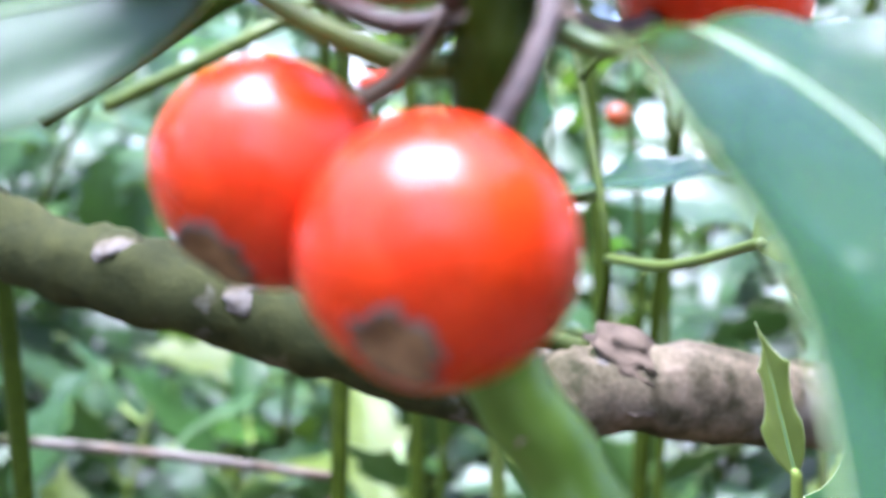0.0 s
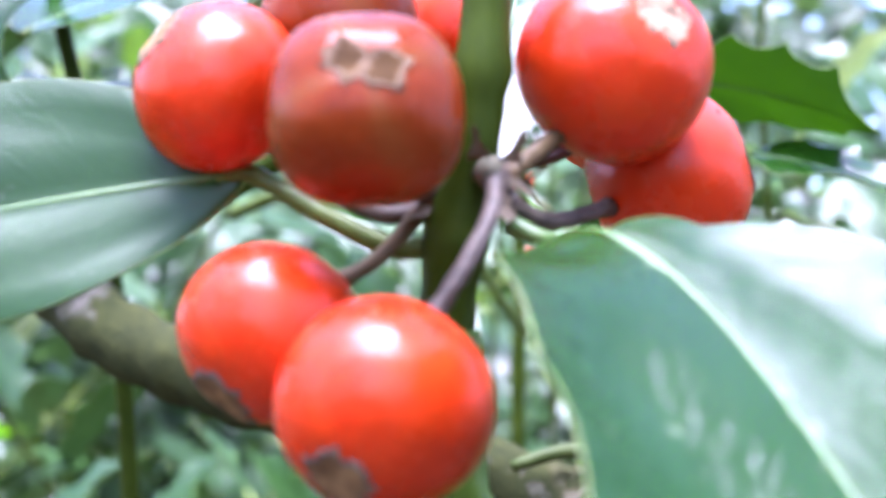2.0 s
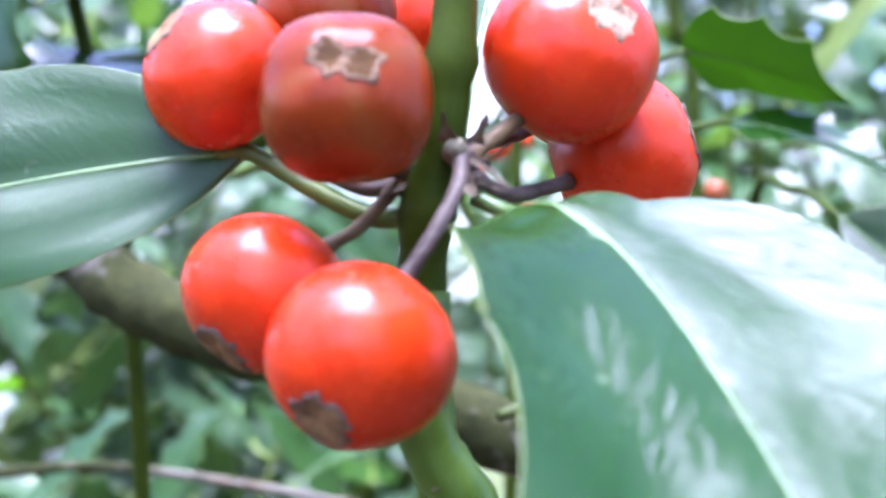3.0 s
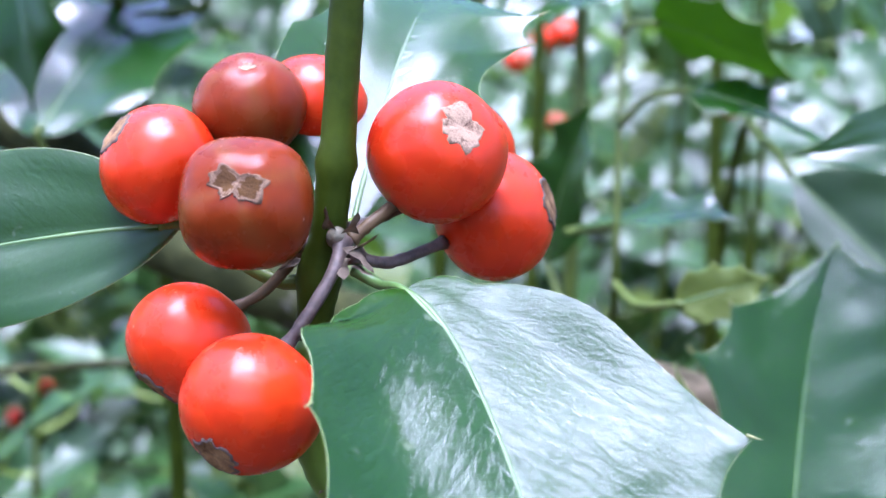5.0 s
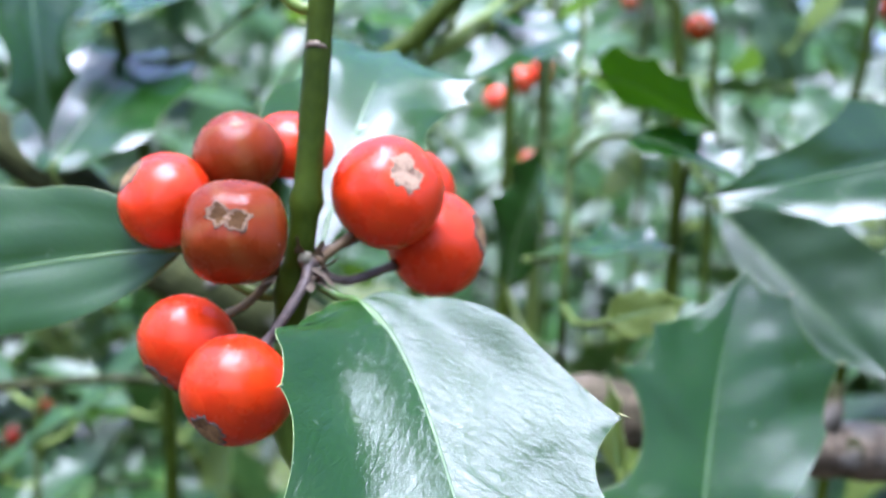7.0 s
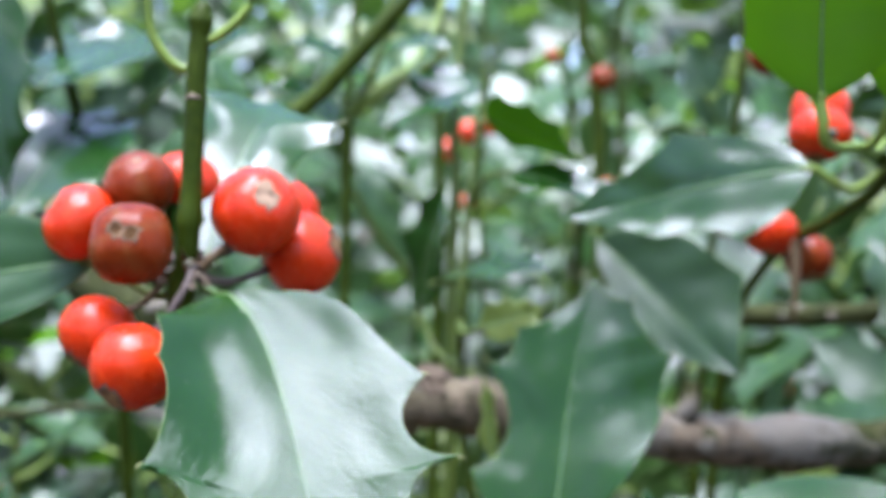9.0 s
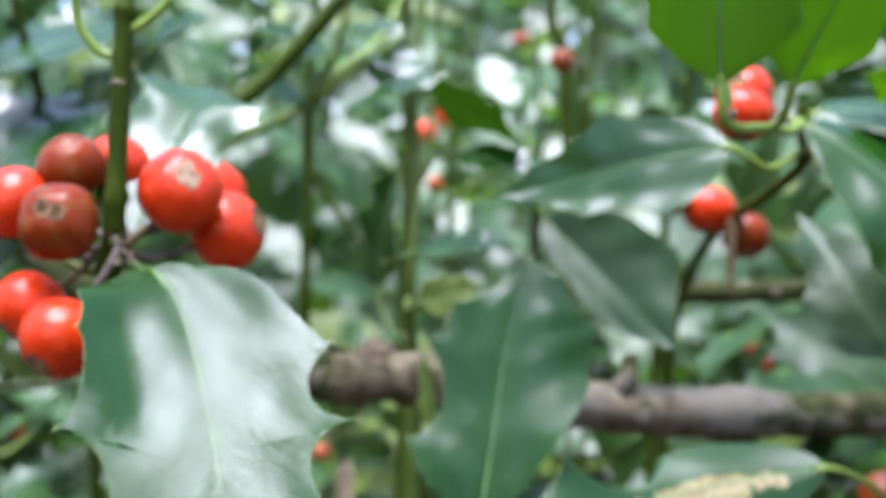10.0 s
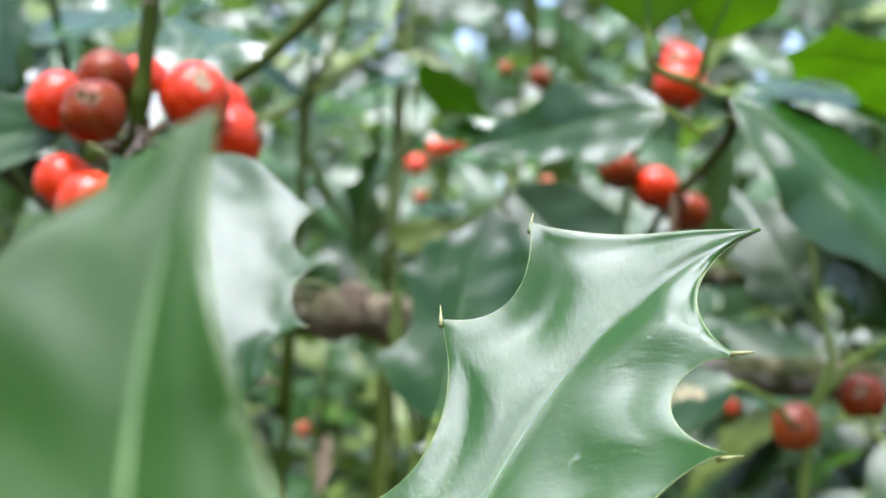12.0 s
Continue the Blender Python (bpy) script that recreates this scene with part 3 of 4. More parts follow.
def bud(parent, at, r, way):
    m = turn_to(way)
    bm = bmesh.new()
    bmesh.ops.create_uvsphere(bm, u_segments=16, v_segments=10, radius=1.0)
    for v in bm.verts:
        k = v.co.z
        q = Vector((v.co.x, v.co.y, k * 1.35 if k > 0 else k * 0.8)) * r
        v.co = P(Vector(at) + m @ q)
    return part("bud", bm, BUD, parent, "small round grey-green bud")


bud(main, (0.33, 4.84, 1.01), 0.072, (0.1, -0.8, 0.5))
bud(main, (0.60, 5.03, -2.75), 0.09, (0.2, -0.9, 0.2))

# berries and their stalks
berry(main, (-0.02, 4.29, -0.01), 0.437, (-0.30, -0.66, -0.66), seed=1, flat=1.0, scar=0.36, label="scarlet berry with a round pale scar")
stalk(main, [(0.37, 4.85, 1.0), (0.36, 4.66, 0.80), (0.24, 4.50, 0.52), (0.13, 4.42, 0.33)], 0.045, 0.042, knob=0.025, seed=1)
berry(main, (-0.60, 4.74, 0.26), 0.417, (-0.46, -0.42, -0.76), seed=2, scar=0.42, label="scarlet berry with a ragged brown scar")
stalk(main, [(0.08, 5.0, 0.92), (-0.02, 4.97, 0.80), (-0.16, 4.90, 0.62), (-0.33, 4.82, 0.50)], 0.042, 0.036, PEDICEL_OLIVE, knob=0.02, seed=2)
berry(main, (-0.17, 4.46, 1.22), 0.425, (0.12, -0.92, 0.34), BROWN, seed=3, flat=0.92, scar=0.44, star=True, label="brownish red wrinkled berry with a torn star scar")
stalk(main, [(0.12, 5.0, 0.95), (0.0, 4.92, 0.92), (-0.12, 4.75, 1.0), (-0.16, 4.6, 1.08)], 0.042, 0.036, knob=0.02, seed=3)
berry(main, (-0.97, 5.01, 1.41), 0.407, (-0.68, -0.50, 0.54), seed=4, scar=0.40, label="scarlet berry with a scar on its shoulder")
stalk(main, [(0.06, 5.05, 0.86), (-0.2, 5.08, 0.84), (-0.5, 5.12, 0.98), (-0.75, 5.1, 1.18)], 0.045, 0.036, knob=0.02, seed=4)
berry(main, (-0.49, 5.44, 1.84), 0.38, (0.10, -0.60, 0.78), BROWN, seed=5, scar=0.16, pale=True, label="dark brownish red berry")
stalk(main, [(0.12, 5.1, 1.0), (-0.1, 5.2, 1.2), (-0.32, 5.34, 1.55)], 0.04, 0.036, knob=0.02, seed=5)
berry(main, (0.88, 5.29, 1.60), 0.465, (0.46, -0.78, 0.40), seed=6, flat=0.97, scar=0.37, pale=True, label="large scarlet berry with a chalky scar")
stalk(main, [(0.40, 4.95, 1.0), (0.52, 5.02, 1.12), (0.68, 5.2, 1.28)], 0.045, 0.04, PEDICEL_OLIVE, knob=0.02, seed=6)
berry(main, (1.19, 6.04, 1.16), 0.464, (0.93, -0.10, 0.30), seed=7, scar=0.36, label="scarlet berry behind the leaf")
stalk(main, [(0.40, 4.95, 0.90), (0.6, 5.25, 0.84), (0.88, 5.75, 0.96)], 0.045, 0.04, knob=0.02, seed=7)
berry(main, (0.86, 6.50, 1.62), 0.40, (0.6, 0.2, 0.75), seed=8, scar=0.3, label="scarlet berry")
stalk(main, [(0.36, 5.02, 1.05), (0.6, 5.6, 1.2), (0.9, 6.2, 1.45)], 0.04, 0.036, knob=0.02, seed=8)
berry(main, (-0.20, 6.05, 1.87), 0.40, (0.2, 0.3, 0.9), seed=9, scar=0.3, label="scarlet berry")
stalk(main, [(0.2, 5.15, 1.05), (0.1, 5.5, 1.25), (-0.1, 5.85, 1.55)], 0.04, 0.036, knob=0.02, seed=9)

# leaves: (along, out, lift, bow) for each spine, in leaf lengths
leaf(main, [(0.85, 4.60, 0.73), (1.52, 4.40, 0.51), (2.42, 2.35, -1.58), (2.77, 2.51, -2.34)], (0.16, -0.69, 0.70),
     [(-0.02, 0.085, 0.045, 0.12), (-0.01, 0.155, 0.06, 0.12), (0.08, 0.20, 0.08, 0.10), (0.18, 0.224, 0.10, 0.06), (0.297, 0.251, 0.131, -0.06), (0.515, 0.330, 0.099, -0.14), (0.67, 0.245, -0.01, -0.28), (0.74, 0.19, 0.05, -0.30), (0.82, 0.13, -0.005, -0.26)],
     [(0.08, 0.085, 0.01, 0.15), (0.24, 0.212, 0.03, 0.05), (0.422, 0.309, 0.060, -0.03), (0.603, 0.322, 0.072, -0.46), (0.763, 0.217, 0.054, -0.42), (0.863, 0.097, 0.02, -0.32)],
     petiole=[(0.42, 5.0, 0.80), (0.62, 4.92, 0.72)], stalk_r=0.05, stalk_material=RIB, onto=0.16, thorns=0.06, power=2.4, base_power=0.9, material=LEAF_BROAD, wave=0.02, per=18, across=12, rib_r=0.016, quilt=0.0035, label="broad glossy dark green spiny leaf", seed=1.0)
leaf(main, [(-0.81, 5.09, 1.01), (-2.20, 5.10, 0.84), (-3.58, 4.83, 0.41), (-4.80, 4.50, -0.20)], (-0.05, -0.95, 0.30),
     [(0.30, 0.158, 0.02, 0.12), (0.66, 0.182, 0.04, 0.06)],
     [(0.38, 0.136, 0.01, 0.12), (0.75, 0.133, 0.01, 0.03)],
     petiole=[(0.12, 5.06, 0.70), (-0.12, 5.05, 0.68), (-0.45, 5.07, 0.82)], stalk_r=0.055, stalk_material=PETIOLE_DARK, per=14, across=8, material=LEAF_SMOOTH, quilt=0.002, rib_r=0.018, label="smooth-edged dark green leaf", seed=2.0)
leaf(main, [(0.30, 5.35, 1.00), (0.31, 5.97, 1.79), (0.34, 6.65, 2.59), (0.40, 7.60, 2.98)], (0.0, -0.79, 0.61),
     [(0.48, 0.22, -0.02, 0.10), (0.73, 0.30, -0.08, -0.15), (0.84, 0.32, 0.04, -0.30)],
     [(0.55, 0.26, 0.10, 0.15), (0.92, 0.30, 0.10, -0.20)],
     petiole=[(0.26, 4.98, 1.0), (0.28, 5.15, 0.98)], per=14, across=8, quilt=0.0015, thorns=0.07, label="pale shining spiny leaf behind the stem", seed=3.0)
leaf(main, [(-0.22, 4.75, 3.85), (-0.6, 4.6, 4.8), (-1.0, 4.3, 5.8), (-1.5, 4.0, 7.0)], (0.2, 0.7, 0.7),
     [(0.3, 0.18, 0.0, 0.1), (0.6, 0.2, 0.03, -0.1)], [(0.3, 0.18, 0.0, 0.1), (0.6, 0.2, 0.03, -0.1)],
     petiole=[(0.30, 4.9, 3.05), (0.08, 4.86, 3.08), (-0.14, 4.8, 3.35), (-0.20, 4.77, 3.65)], material=LEAF_FRESH)
leaf(main, [(0.90, 5.0, 4.0), (1.3, 5.0, 4.9), (1.8, 5.1, 6.0), (2.2, 5.2, 7.2)], (-0.2, 0.7, 0.7),
     [(0.3, 0.18, 0.0, 0.1), (0.6, 0.2, 0.03, -0.1)], [(0.3, 0.18, 0.0, 0.1), (0.6, 0.2, 0.03, -0.1)],
     petiole=[(0.33, 4.9, 3.35), (0.48, 4.92, 3.38), (0.72, 4.95, 3.58), (0.84, 4.98, 3.80)], material=LEAF_FRESH)

# ---- the sprig on the far side, with upright leaves over it ----
far_sprig = thing("holly_sprig", P((8.2, 16.0, -6.0)), "holly sprig with fresh upright leaves and red berries", "holly sprig")
stalk(far_sprig, [(6.2, 19.5, -7.0), (6.4, 18.5, -1.0), (7.0, 16.6, 1.1), (7.8, 13.8, 1.9), (8.2, 11.9, 2.35), (8.15, 11.1, 2.8), (8.1, 11.0, 3.2)], 0.10, 0.10, STEM, "stem", 12, 40, 0.2, 4)
leaf(far_sprig, [(7.11, 10.31, 2.50), (5.87, 10.57, 2.40), (4.73, 10.80, 1.87), (3.50, 11.00, 1.69)], (-0.24, -0.92, 0.30),
     [(0.28, 0.17, 0.0, 0.12), (0.47, 0.22, 0.07, -0.03), (0.79, 0.09, 0.02, -0.10)],
     [(0.29, 0.25, 0.04, 0.15), (0.59, 0.18, 0.03, -0.10), (0.85, 0.05, 0.02, -0.05)],
     petiole=[(8.15, 11.15, 2.55), (7.7, 10.8, 2.25), (7.4, 10.5, 2.35)], seed=4.0, label="drooping grey-green leaf")
leaf(far_sprig, [(8.06, 10.8, 2.91), (9.55, 10.41, 2.12), (10.64, 9.99, 0.80), (11.8, 9.6, -0.4)], (0.0, -0.66, 0.75),
     [(0.17, 0.13, 0.0, 0.05), (0.64, 0.18, -0.05, 0.10), (0.92, 0.12, -0.04, -0.10)],
     [(0.17, 0.16, -0.03, 0.10), (0.46, 0.22, -0.05, 0.05), (0.88, 0.16, -0.05, -0.10)],
     petiole=[(8.15, 11.1, 2.8), (7.95, 10.9, 2.95)], seed=5.0, label="long glossy leaf with a pale rib")
stalk(far_sprig, [(8.12, 11.0, 2.95), (7.85, 9.8, 2.72), (7.50, 8.6, 2.68), (7.10, 7.5, 2.60), (6.92, 7.0, 2.62)], 0.075, 0.06, PETIOLE, "shoot", 10, 24, 0.1, 6)
leaf(far_sprig, [(6.82, 6.80, 3.05), (6.72, 6.6, 3.9), (6.74, 6.3, 4.9), (6.8, 6.0, 6.0)], (0.0, 0.75, 0.66),
     [(0.09, 0.13, 0.02, 0.0), (0.24, 0.27, 0.04, 0.02), (0.60, 0.32, 0.02, -0.05)], [(0.09, 0.15, 0.02, 0.0), (0.24, 0.31, 0.05, 0.03), (0.66, 0.32, 0.0, -0.05)],
     petiole=[(7.02, 7.25, 2.60), (6.88, 6.90, 2.62), (6.84, 6.80, 2.82)], stalk_r=0.06, material=LEAF_FRESH, seed=6.0, label="fresh green leaf lit from above")
leaf(far_sprig, [(7.66, 7.55, 3.10), (7.95, 7.3, 3.80), (8.35, 7.0, 4.6), (8.7, 6.7, 5.5)], (-0.1, 0.75, 0.66),
     [(0.10, 0.14, 0.03, 0.0), (0.28, 0.33, 0.04, 0.03), (0.60, 0.36, 0.05, -0.05)], [(0.10, 0.13, 0.02, 0.02), (0.30, 0.27, 0.0, 0.0), (0.75, 0.34, -0.05, -0.10)],
     petiole=[(7.52, 8.62, 2.70), (7.56, 8.1, 2.70), (7.62, 7.7, 2.85)], stalk_r=0.055, material=LEAF_FRESH, seed=7.0, label="fresh green leaf lit from above")
leaf(far_sprig, [(6.86, 7.15, 2.78), (6.84, 7.35, 2.98), (6.78, 7.6, 3.2), (6.70, 7.9, 3.45)], (0.8, -0.5, 0.2),
     [(0.4, 0.16, 0.1, 0.1)], [(0.4, 0.16, 0.1, 0.1)], material=LEAF_FRESH, seed=7.5, label="small folded young leaf")
bud(far_sprig, (6.96, 6.98, 2.72), 0.06, (0.2, -0.6, 0.7))
leaf(far_sprig, [(12.8, 11.2, 3.2), (11.53, 10.96, 3.51), (10.22, 10.95, 3.62), (8.9, 11.0, 3.66)], (0.0, 0.7, 0.6),
     [(0.62, 0.27, 0.0, 0.05), (0.93, 0.14, 0.0, -0.28)], [(0.45, 0.26, 0.05, 0.10), (0.80, 0.15, 0.03, -0.28)],
     petiole=[(13.6, 11.6, 2.6), (13.2, 11.4, 2.9)], material=LEAF_FRESH, seed=8.0, label="fresh spiny leaf seen from below")
leaf(far_sprig, [(8.3, 11.5, 3.1), (9.4, 11.6, 3.3), (10.6, 11.7, 3.0), (12.0, 11.7, 2.2)], (0.0, -0.4, 0.9),
     [(0.35, 0.2, 0.0, 0.1), (0.7, 0.18, 0.0, -0.1)], [(0.35, 0.2, 0.0, 0.1), (0.7, 0.18, 0.0, -0.1)],
     petiole=[(8.15, 11.2, 2.9)], seed=9.0)
for at, r, ax, mt, sd in (((7.30, 11.5, 3.40), 0.41, (-0.3, -0.8, 0.3), RED, 11), ((7.28, 11.2, 3.05), 0.43, (-0.1, -0.3, -0.9), RED, 12)):
    berry(far_sprig, at, r, ax, mt, seed=sd, scar=0.36, fine=True)
    stalk(far_sprig, [(8.1, 11.15, 2.9), (7.8, 11.3, 3.1), (at[0] + 0.3, at[1] + 0.1, at[2])], 0.04, 0.036, PEDICEL_OLIVE, seed=sd)
for at, r, ax, mt, sd in (((6.95, 15.1, 1.65), 0.444, (-0.1, -0.3, -0.9), RED, 13), ((6.22, 14.8, 1.92), 0.40, (-0.2, -0.5, -0.8), BROWN, 14), ((7.62, 15.5, 1.22), 0.43, (0.1, -0.5, -0.8), BROWN, 15)):
    berry(far_sprig, at, r, ax, mt, seed=sd, scar=0.32)
    stalk(far_sprig, [(7.35, 14.6, 2.4 - 2.2), (7.3, 14.9, 1.6), (at[0], at[1] + 0.1, at[2] + 0.38)], 0.04, 0.036, PEDICEL_OLIVE, seed=sd)

# ---- leaf that points up from below ----
rising = thing("holly_sprig", P((3.4, 13.0, -9.0)), "single upright holly leaf on a thin green stem", "holly sprig")
stalk(rising, [(3.3, 12.6, -9.0), (3.4, 11.6, -6.5), (3.62, 9.9, -4.3)], 0.12, 0.08, PETIOLE, "stem", 10, 24, 0.1, 6)
leaf(rising, [(3.76, 9.90, -2.90), (3.98, 10.42, -1.66), (3.80, 10.93, -0.36), (4.22, 11.43, 0.85)], (0.05, -0.90, 0.36),
     [(0.21, 0.18, 0.05, 0.10), (0.51, 0.32, 0.05, 0.05), (0.74, 0.33, 0.10, -0.08), (0.95, 0.15, 0.05, -0.12)],
     [(0.24, 0.30, 0.05, 0.15), (0.62, 0.30, 0.05, -0.28), (0.75, 0.22, 0.05, -0.28)],
     petiole=[(3.62, 9.9, -4.3), (3.70, 9.6, -3.5)], per=12, across=8, thorns=0.07, material=LEAF_BROAD, seed=10.0, label="upright glossy leaf with a hollow edge")
leaf(rising, [(2.86, 11.05, -1.85), (2.76, 11.1, -1.45), (2.70, 11.2, -1.0), (2.58, 11.3, -0.60)], (-0.35, -0.92, 0.1),
     [(0.35, 0.12, 0.05, 0.1), (0.7, 0.14, 0.08, -0.1)], [(0.35, 0.13, 0.05, 0.1), (0.7, 0.07, 0.05, -0.1)],
     petiole=[(3.5, 11.0, -5.6), (3.05, 11.8, -3.4), (2.9, 11.2, -2.3)], material=LEAF_PALE, seed=10.5, label="small folded yellow-green leaf")

hanging = thing("holly_sprig", P((3.6, 15.6, 1.8)), "holly leaf hanging from a thin twig", "holly sprig")
stalk(hanging, [(3.0, 22.0, -6.0), (3.4, 20.0, 1.5), (3.7, 17.0, 1.9), (4.0, 15.2, 1.45)], 0.10, 0.05, STEM, "stem", 10, 24, 0.1, 7)
leaf(hanging, [(4.0, 15.2, 1.45), (4.87, 14.79, 0.66), (5.73, 14.34, -0.11), (6.48, 13.54, -0.71)], (-0.34, -0.9, 0.28),
     [(0.32, 0.12, 0.06, 0.1), (0.62, 0.16, 0.03, 0.0)], [(0.37, 0.30, 0.03, 0.1), (0.66, 0.34, 0.03, -0.02)], material=LEAF_OLD, seed=11.0, label="dark leaf with a drawn-out tip")

# ---- sprig with two orange-brown berries and a leaf eaten by a leaf miner ----
mined = thing("holly_sprig", P((9.9, 12.4, -8.0)), "thin green holly twig with two orange-brown berries", "holly sprig")
stalk(mined, [(9.7, 12.8, -8.0), (9.89, 12.3, -3.8), (9.98, 12.3, -2.2), (10.21, 12.3, -1.4), (9.96, 12.4, -0.5), (9.7, 12.6, 1.0)], 0.09, 0.05, PETIOLE, "stem", 10, 30, 0.1, 8)
stalk(mined, [(9.98, 12.3, -2.2), (10.5, 12.3, -1.5), (11.2, 12.3, -0.9), (12.2, 12.4, 0.0)], 0.07, 0.05, PETIOLE, "stem", 10, 20, 0.1, 9)
berry(mined, (9.64, 11.79, -2.57), 0.407, (-0.05, -0.97, 0.05), ORANGE, seed=21, scar=0.30, star=True, label="orange-brown unripe berry")
stalk(mined, [(9.95, 12.3, -2.3), (9.85, 12.2, -2.45), (9.72, 12.1, -2.5)], 0.035, 0.03, PETIOLE, seed=21)
berry(mined, (10.81, 12.6, -2.02), 0.41, (-0.2, -0.8, 0.3), BROWN, seed=22, scar=0.3, label="brown berry")
stalk(mined, [(10.0, 12.3, -2.1), (10.3, 12.5, -2.15), (10.5, 12.6, -2.1)], 0.035, 0.03, PETIOLE, seed=22)
stalk(mined, [(9.9, 12.3, -2.6), (10.5, 12.3, -2.42), (11.2, 12.3, -2.35), (12.0, 12.2, -2.5)], 0.04, 0.035, PETIOLE, "pedicel", 9, 16, 0.1, 23)
leaf(mined, [(8.60, 10.02, -1.87), (6.79, 9.67, -2.10), (5.36, 8.43, -2.50), (3.77, 7.60, -2.82)], (0.35, -0.70, 0.62),
     [(0.18, 0.11, -0.03, 0.10), (0.40, 0.112, -0.02, 0.06), (0.66, 0.155, 0.03, -0.34)],
     [(0.35, 0.16, -0.02, 0.10), (0.72, 0.13, 0.0, -0.10)],
     petiole=[(9.85, 12.3, -3.0), (9.4, 11.2, -2.35), (8.9, 10.4, -2.0)], material=LEAF_MINED, seed=12.0, label="dark leaf with a pale blotch mined by larvae")
plain_leaf(mined, (6.31, 11.8, -3.8), (3.07, 11.2, -3.48), (-0.1, -0.75, 0.6), 1.35, stem=[(9.7, 12.6, -5.0), (9.0, 12.2, -4.6)], seed=32.5, label="dark shaded leaf under the mined one", per=9)
leaf(mined, [(11.6, 12.2, -2.5), (12.2, 11.9, -2.9), (12.8, 11.6, -3.6), (13.2, 11.4, -4.6)], (0.0, -0.8, 0.5),
     [(0.35, 0.22, 0.0, 0.1), (0.7, 0.2, 0.0, -0.1)], [(0.35, 0.22, 0.0, 0.1), (0.7, 0.2, 0.0, -0.1)], petiole=[(10.9, 12.3, -2.4), (11.3, 12.3, -2.35)], seed=13.0)

# ---- sprig close to the lens at the end ----
near_sprig = thing("holly_sprig", P((5.2, -2.5, -8.0)), "holly sprig with two upright spiny leaves", "holly sprig")
stalk(near_sprig, [(3.0, 12.0, -131.0), (4.0, 3.0, -70.0), (4.8, -2.5, -25.0), (5.0, -4.0, -9.0), (5.2, -4.6, -6.8), (5.5, -5.0, -5.2), (5.6, -4.9, -4.6)], 0.5, 0.07, STEM_LOW, "stem", 12, 60, 0.1, 10)
leaf(near_sprig, [(5.86, -4.68, -3.34), (6.29, -4.05, -2.26), (6.563, -3.14, -0.887), (7.915, -3.06, -0.23)], (-0.25, -0.80, 0.50),
     [(0.25, 0.29, 0.03, 0.10), (0.59, 0.30, 0.03, -0.20), (0.82, 0.20, 0.03, -0.38), (1.0, 0.0, 0.0, -0.26)],
     [(0.26, 0.27, 0.03, 0.10), (0.59, 0.23, 0.03, -0.40), (0.76, 0.23, 0.03, -0.42), (1.0, 0.0, 0.0, -0.09)],
     petiole=[(5.6, -4.9, -4.6), (5.75, -5.1, -4.0)], per=18, across=12, material=LEAF_NEAR, quilt=0.004, thorns=0.10, margin=0.006, power=1.8, seed=14.0, thick=0.032, label="large glossy leaf with long spines")
leaf(near_sprig, [(6.15, -9.11, -2.18), (6.01, -8.83, -1.56), (5.85, -8.56, -0.93), (5.97, -8.26, -0.32)], (0.0, -0.96, 0.24),
     [(0.17, 0.27, 0.02, 0.05), (0.41, 0.19, 0.02, 0.03), (0.72, 0.07, 0.02, 0.0)],
     [(0.46, 0.41, 0.02, 0.10), (0.69, 0.26, 0.02, 0.0)],
     petiole=[(5.5, -5.4, -5.2), (5.8, -7.5, -4.2), (6.2, -9.2, -2.8)], per=12, across=8, material=LEAF_CLEAR, seed=15.0, rib_r=0.03, label="upright green leaf with a pale rib")


# ---- boughs behind ----
def bough(points, r0, r1, material, label, knobs=(), seed=0, n=70, sides=18, name="bough", knots=0):
    line = smooth_line(points, n)
    at = P(points[0])
    ob = thing(name, at, label, "bough")
    part("bark", tube([P(p) for p in line], lambda u: (r0 + (r1 - r0) * u + sum(h * math.exp(-((u - c) / w) ** 2) for c, w, h in knobs)) * CM, sides, None, 0.22, seed), material, ob)
    r = random.Random(seed)
    for k in range(knots):
        i = int(n * (0.22 + 0.6 * (k + 0.5) / max(knots, 1)))
        c = P(line[i])
        way = Vector((r.uniform(-0.5, 0.5), r.uniform(-1, -0.3), r.uniform(-0.2, 1.0))).normalized()
        rr = (r0 + (r1 - r0) * i / n) * CM
        q = [c + way * rr * s for s in (0.45, 0.86, 1.0, 1.07)]
        part("knot", tube(smooth_line(q, 8), lambda u: rr * (0.66 - 0.50 * u * u), 12, None, 0.4, seed + k), material, ob)
    return ob


main_bough = bough([(-22, 17, 8.5), (-7.5, 15, 1.75), (-4.5, 13.9, 0.15), (-2.8, 13.3, -0.33), (-1.0, 13.0, -0.85), (0.7, 12.8, -1.35), (2.0, 12.7, -1.3), (5.36, 14, -1.78), (7.6, 15, -1.9), (9.7, 16, -1.9), (16, 18, -1.6), (26, 22, 0)], 0.42, 0.40, BARK,
      "mossy brown holly bough with knots", ((0.5, 0.015, 0.10), (0.56, 0.02, 0.08), (0.72, 0.015, 0.12)), 11, 120, knots=9)
part("knot", tube([P(p) for p in smooth_line([(1.66, 12.75, -1.35), (1.68, 12.68, -1.15), (1.72, 12.60, -0.98), (1.78, 12.54, -0.86), (1.84, 12.50, -0.78)], 20)], lambda u: (0.52 - 0.24 * u - 0.26 * max(0.0, u - 0.45) ** 2 / 0.30) * CM, 18, None, 0.6, 77), BARK_PALE, main_bough, "pale beige rounded knot")
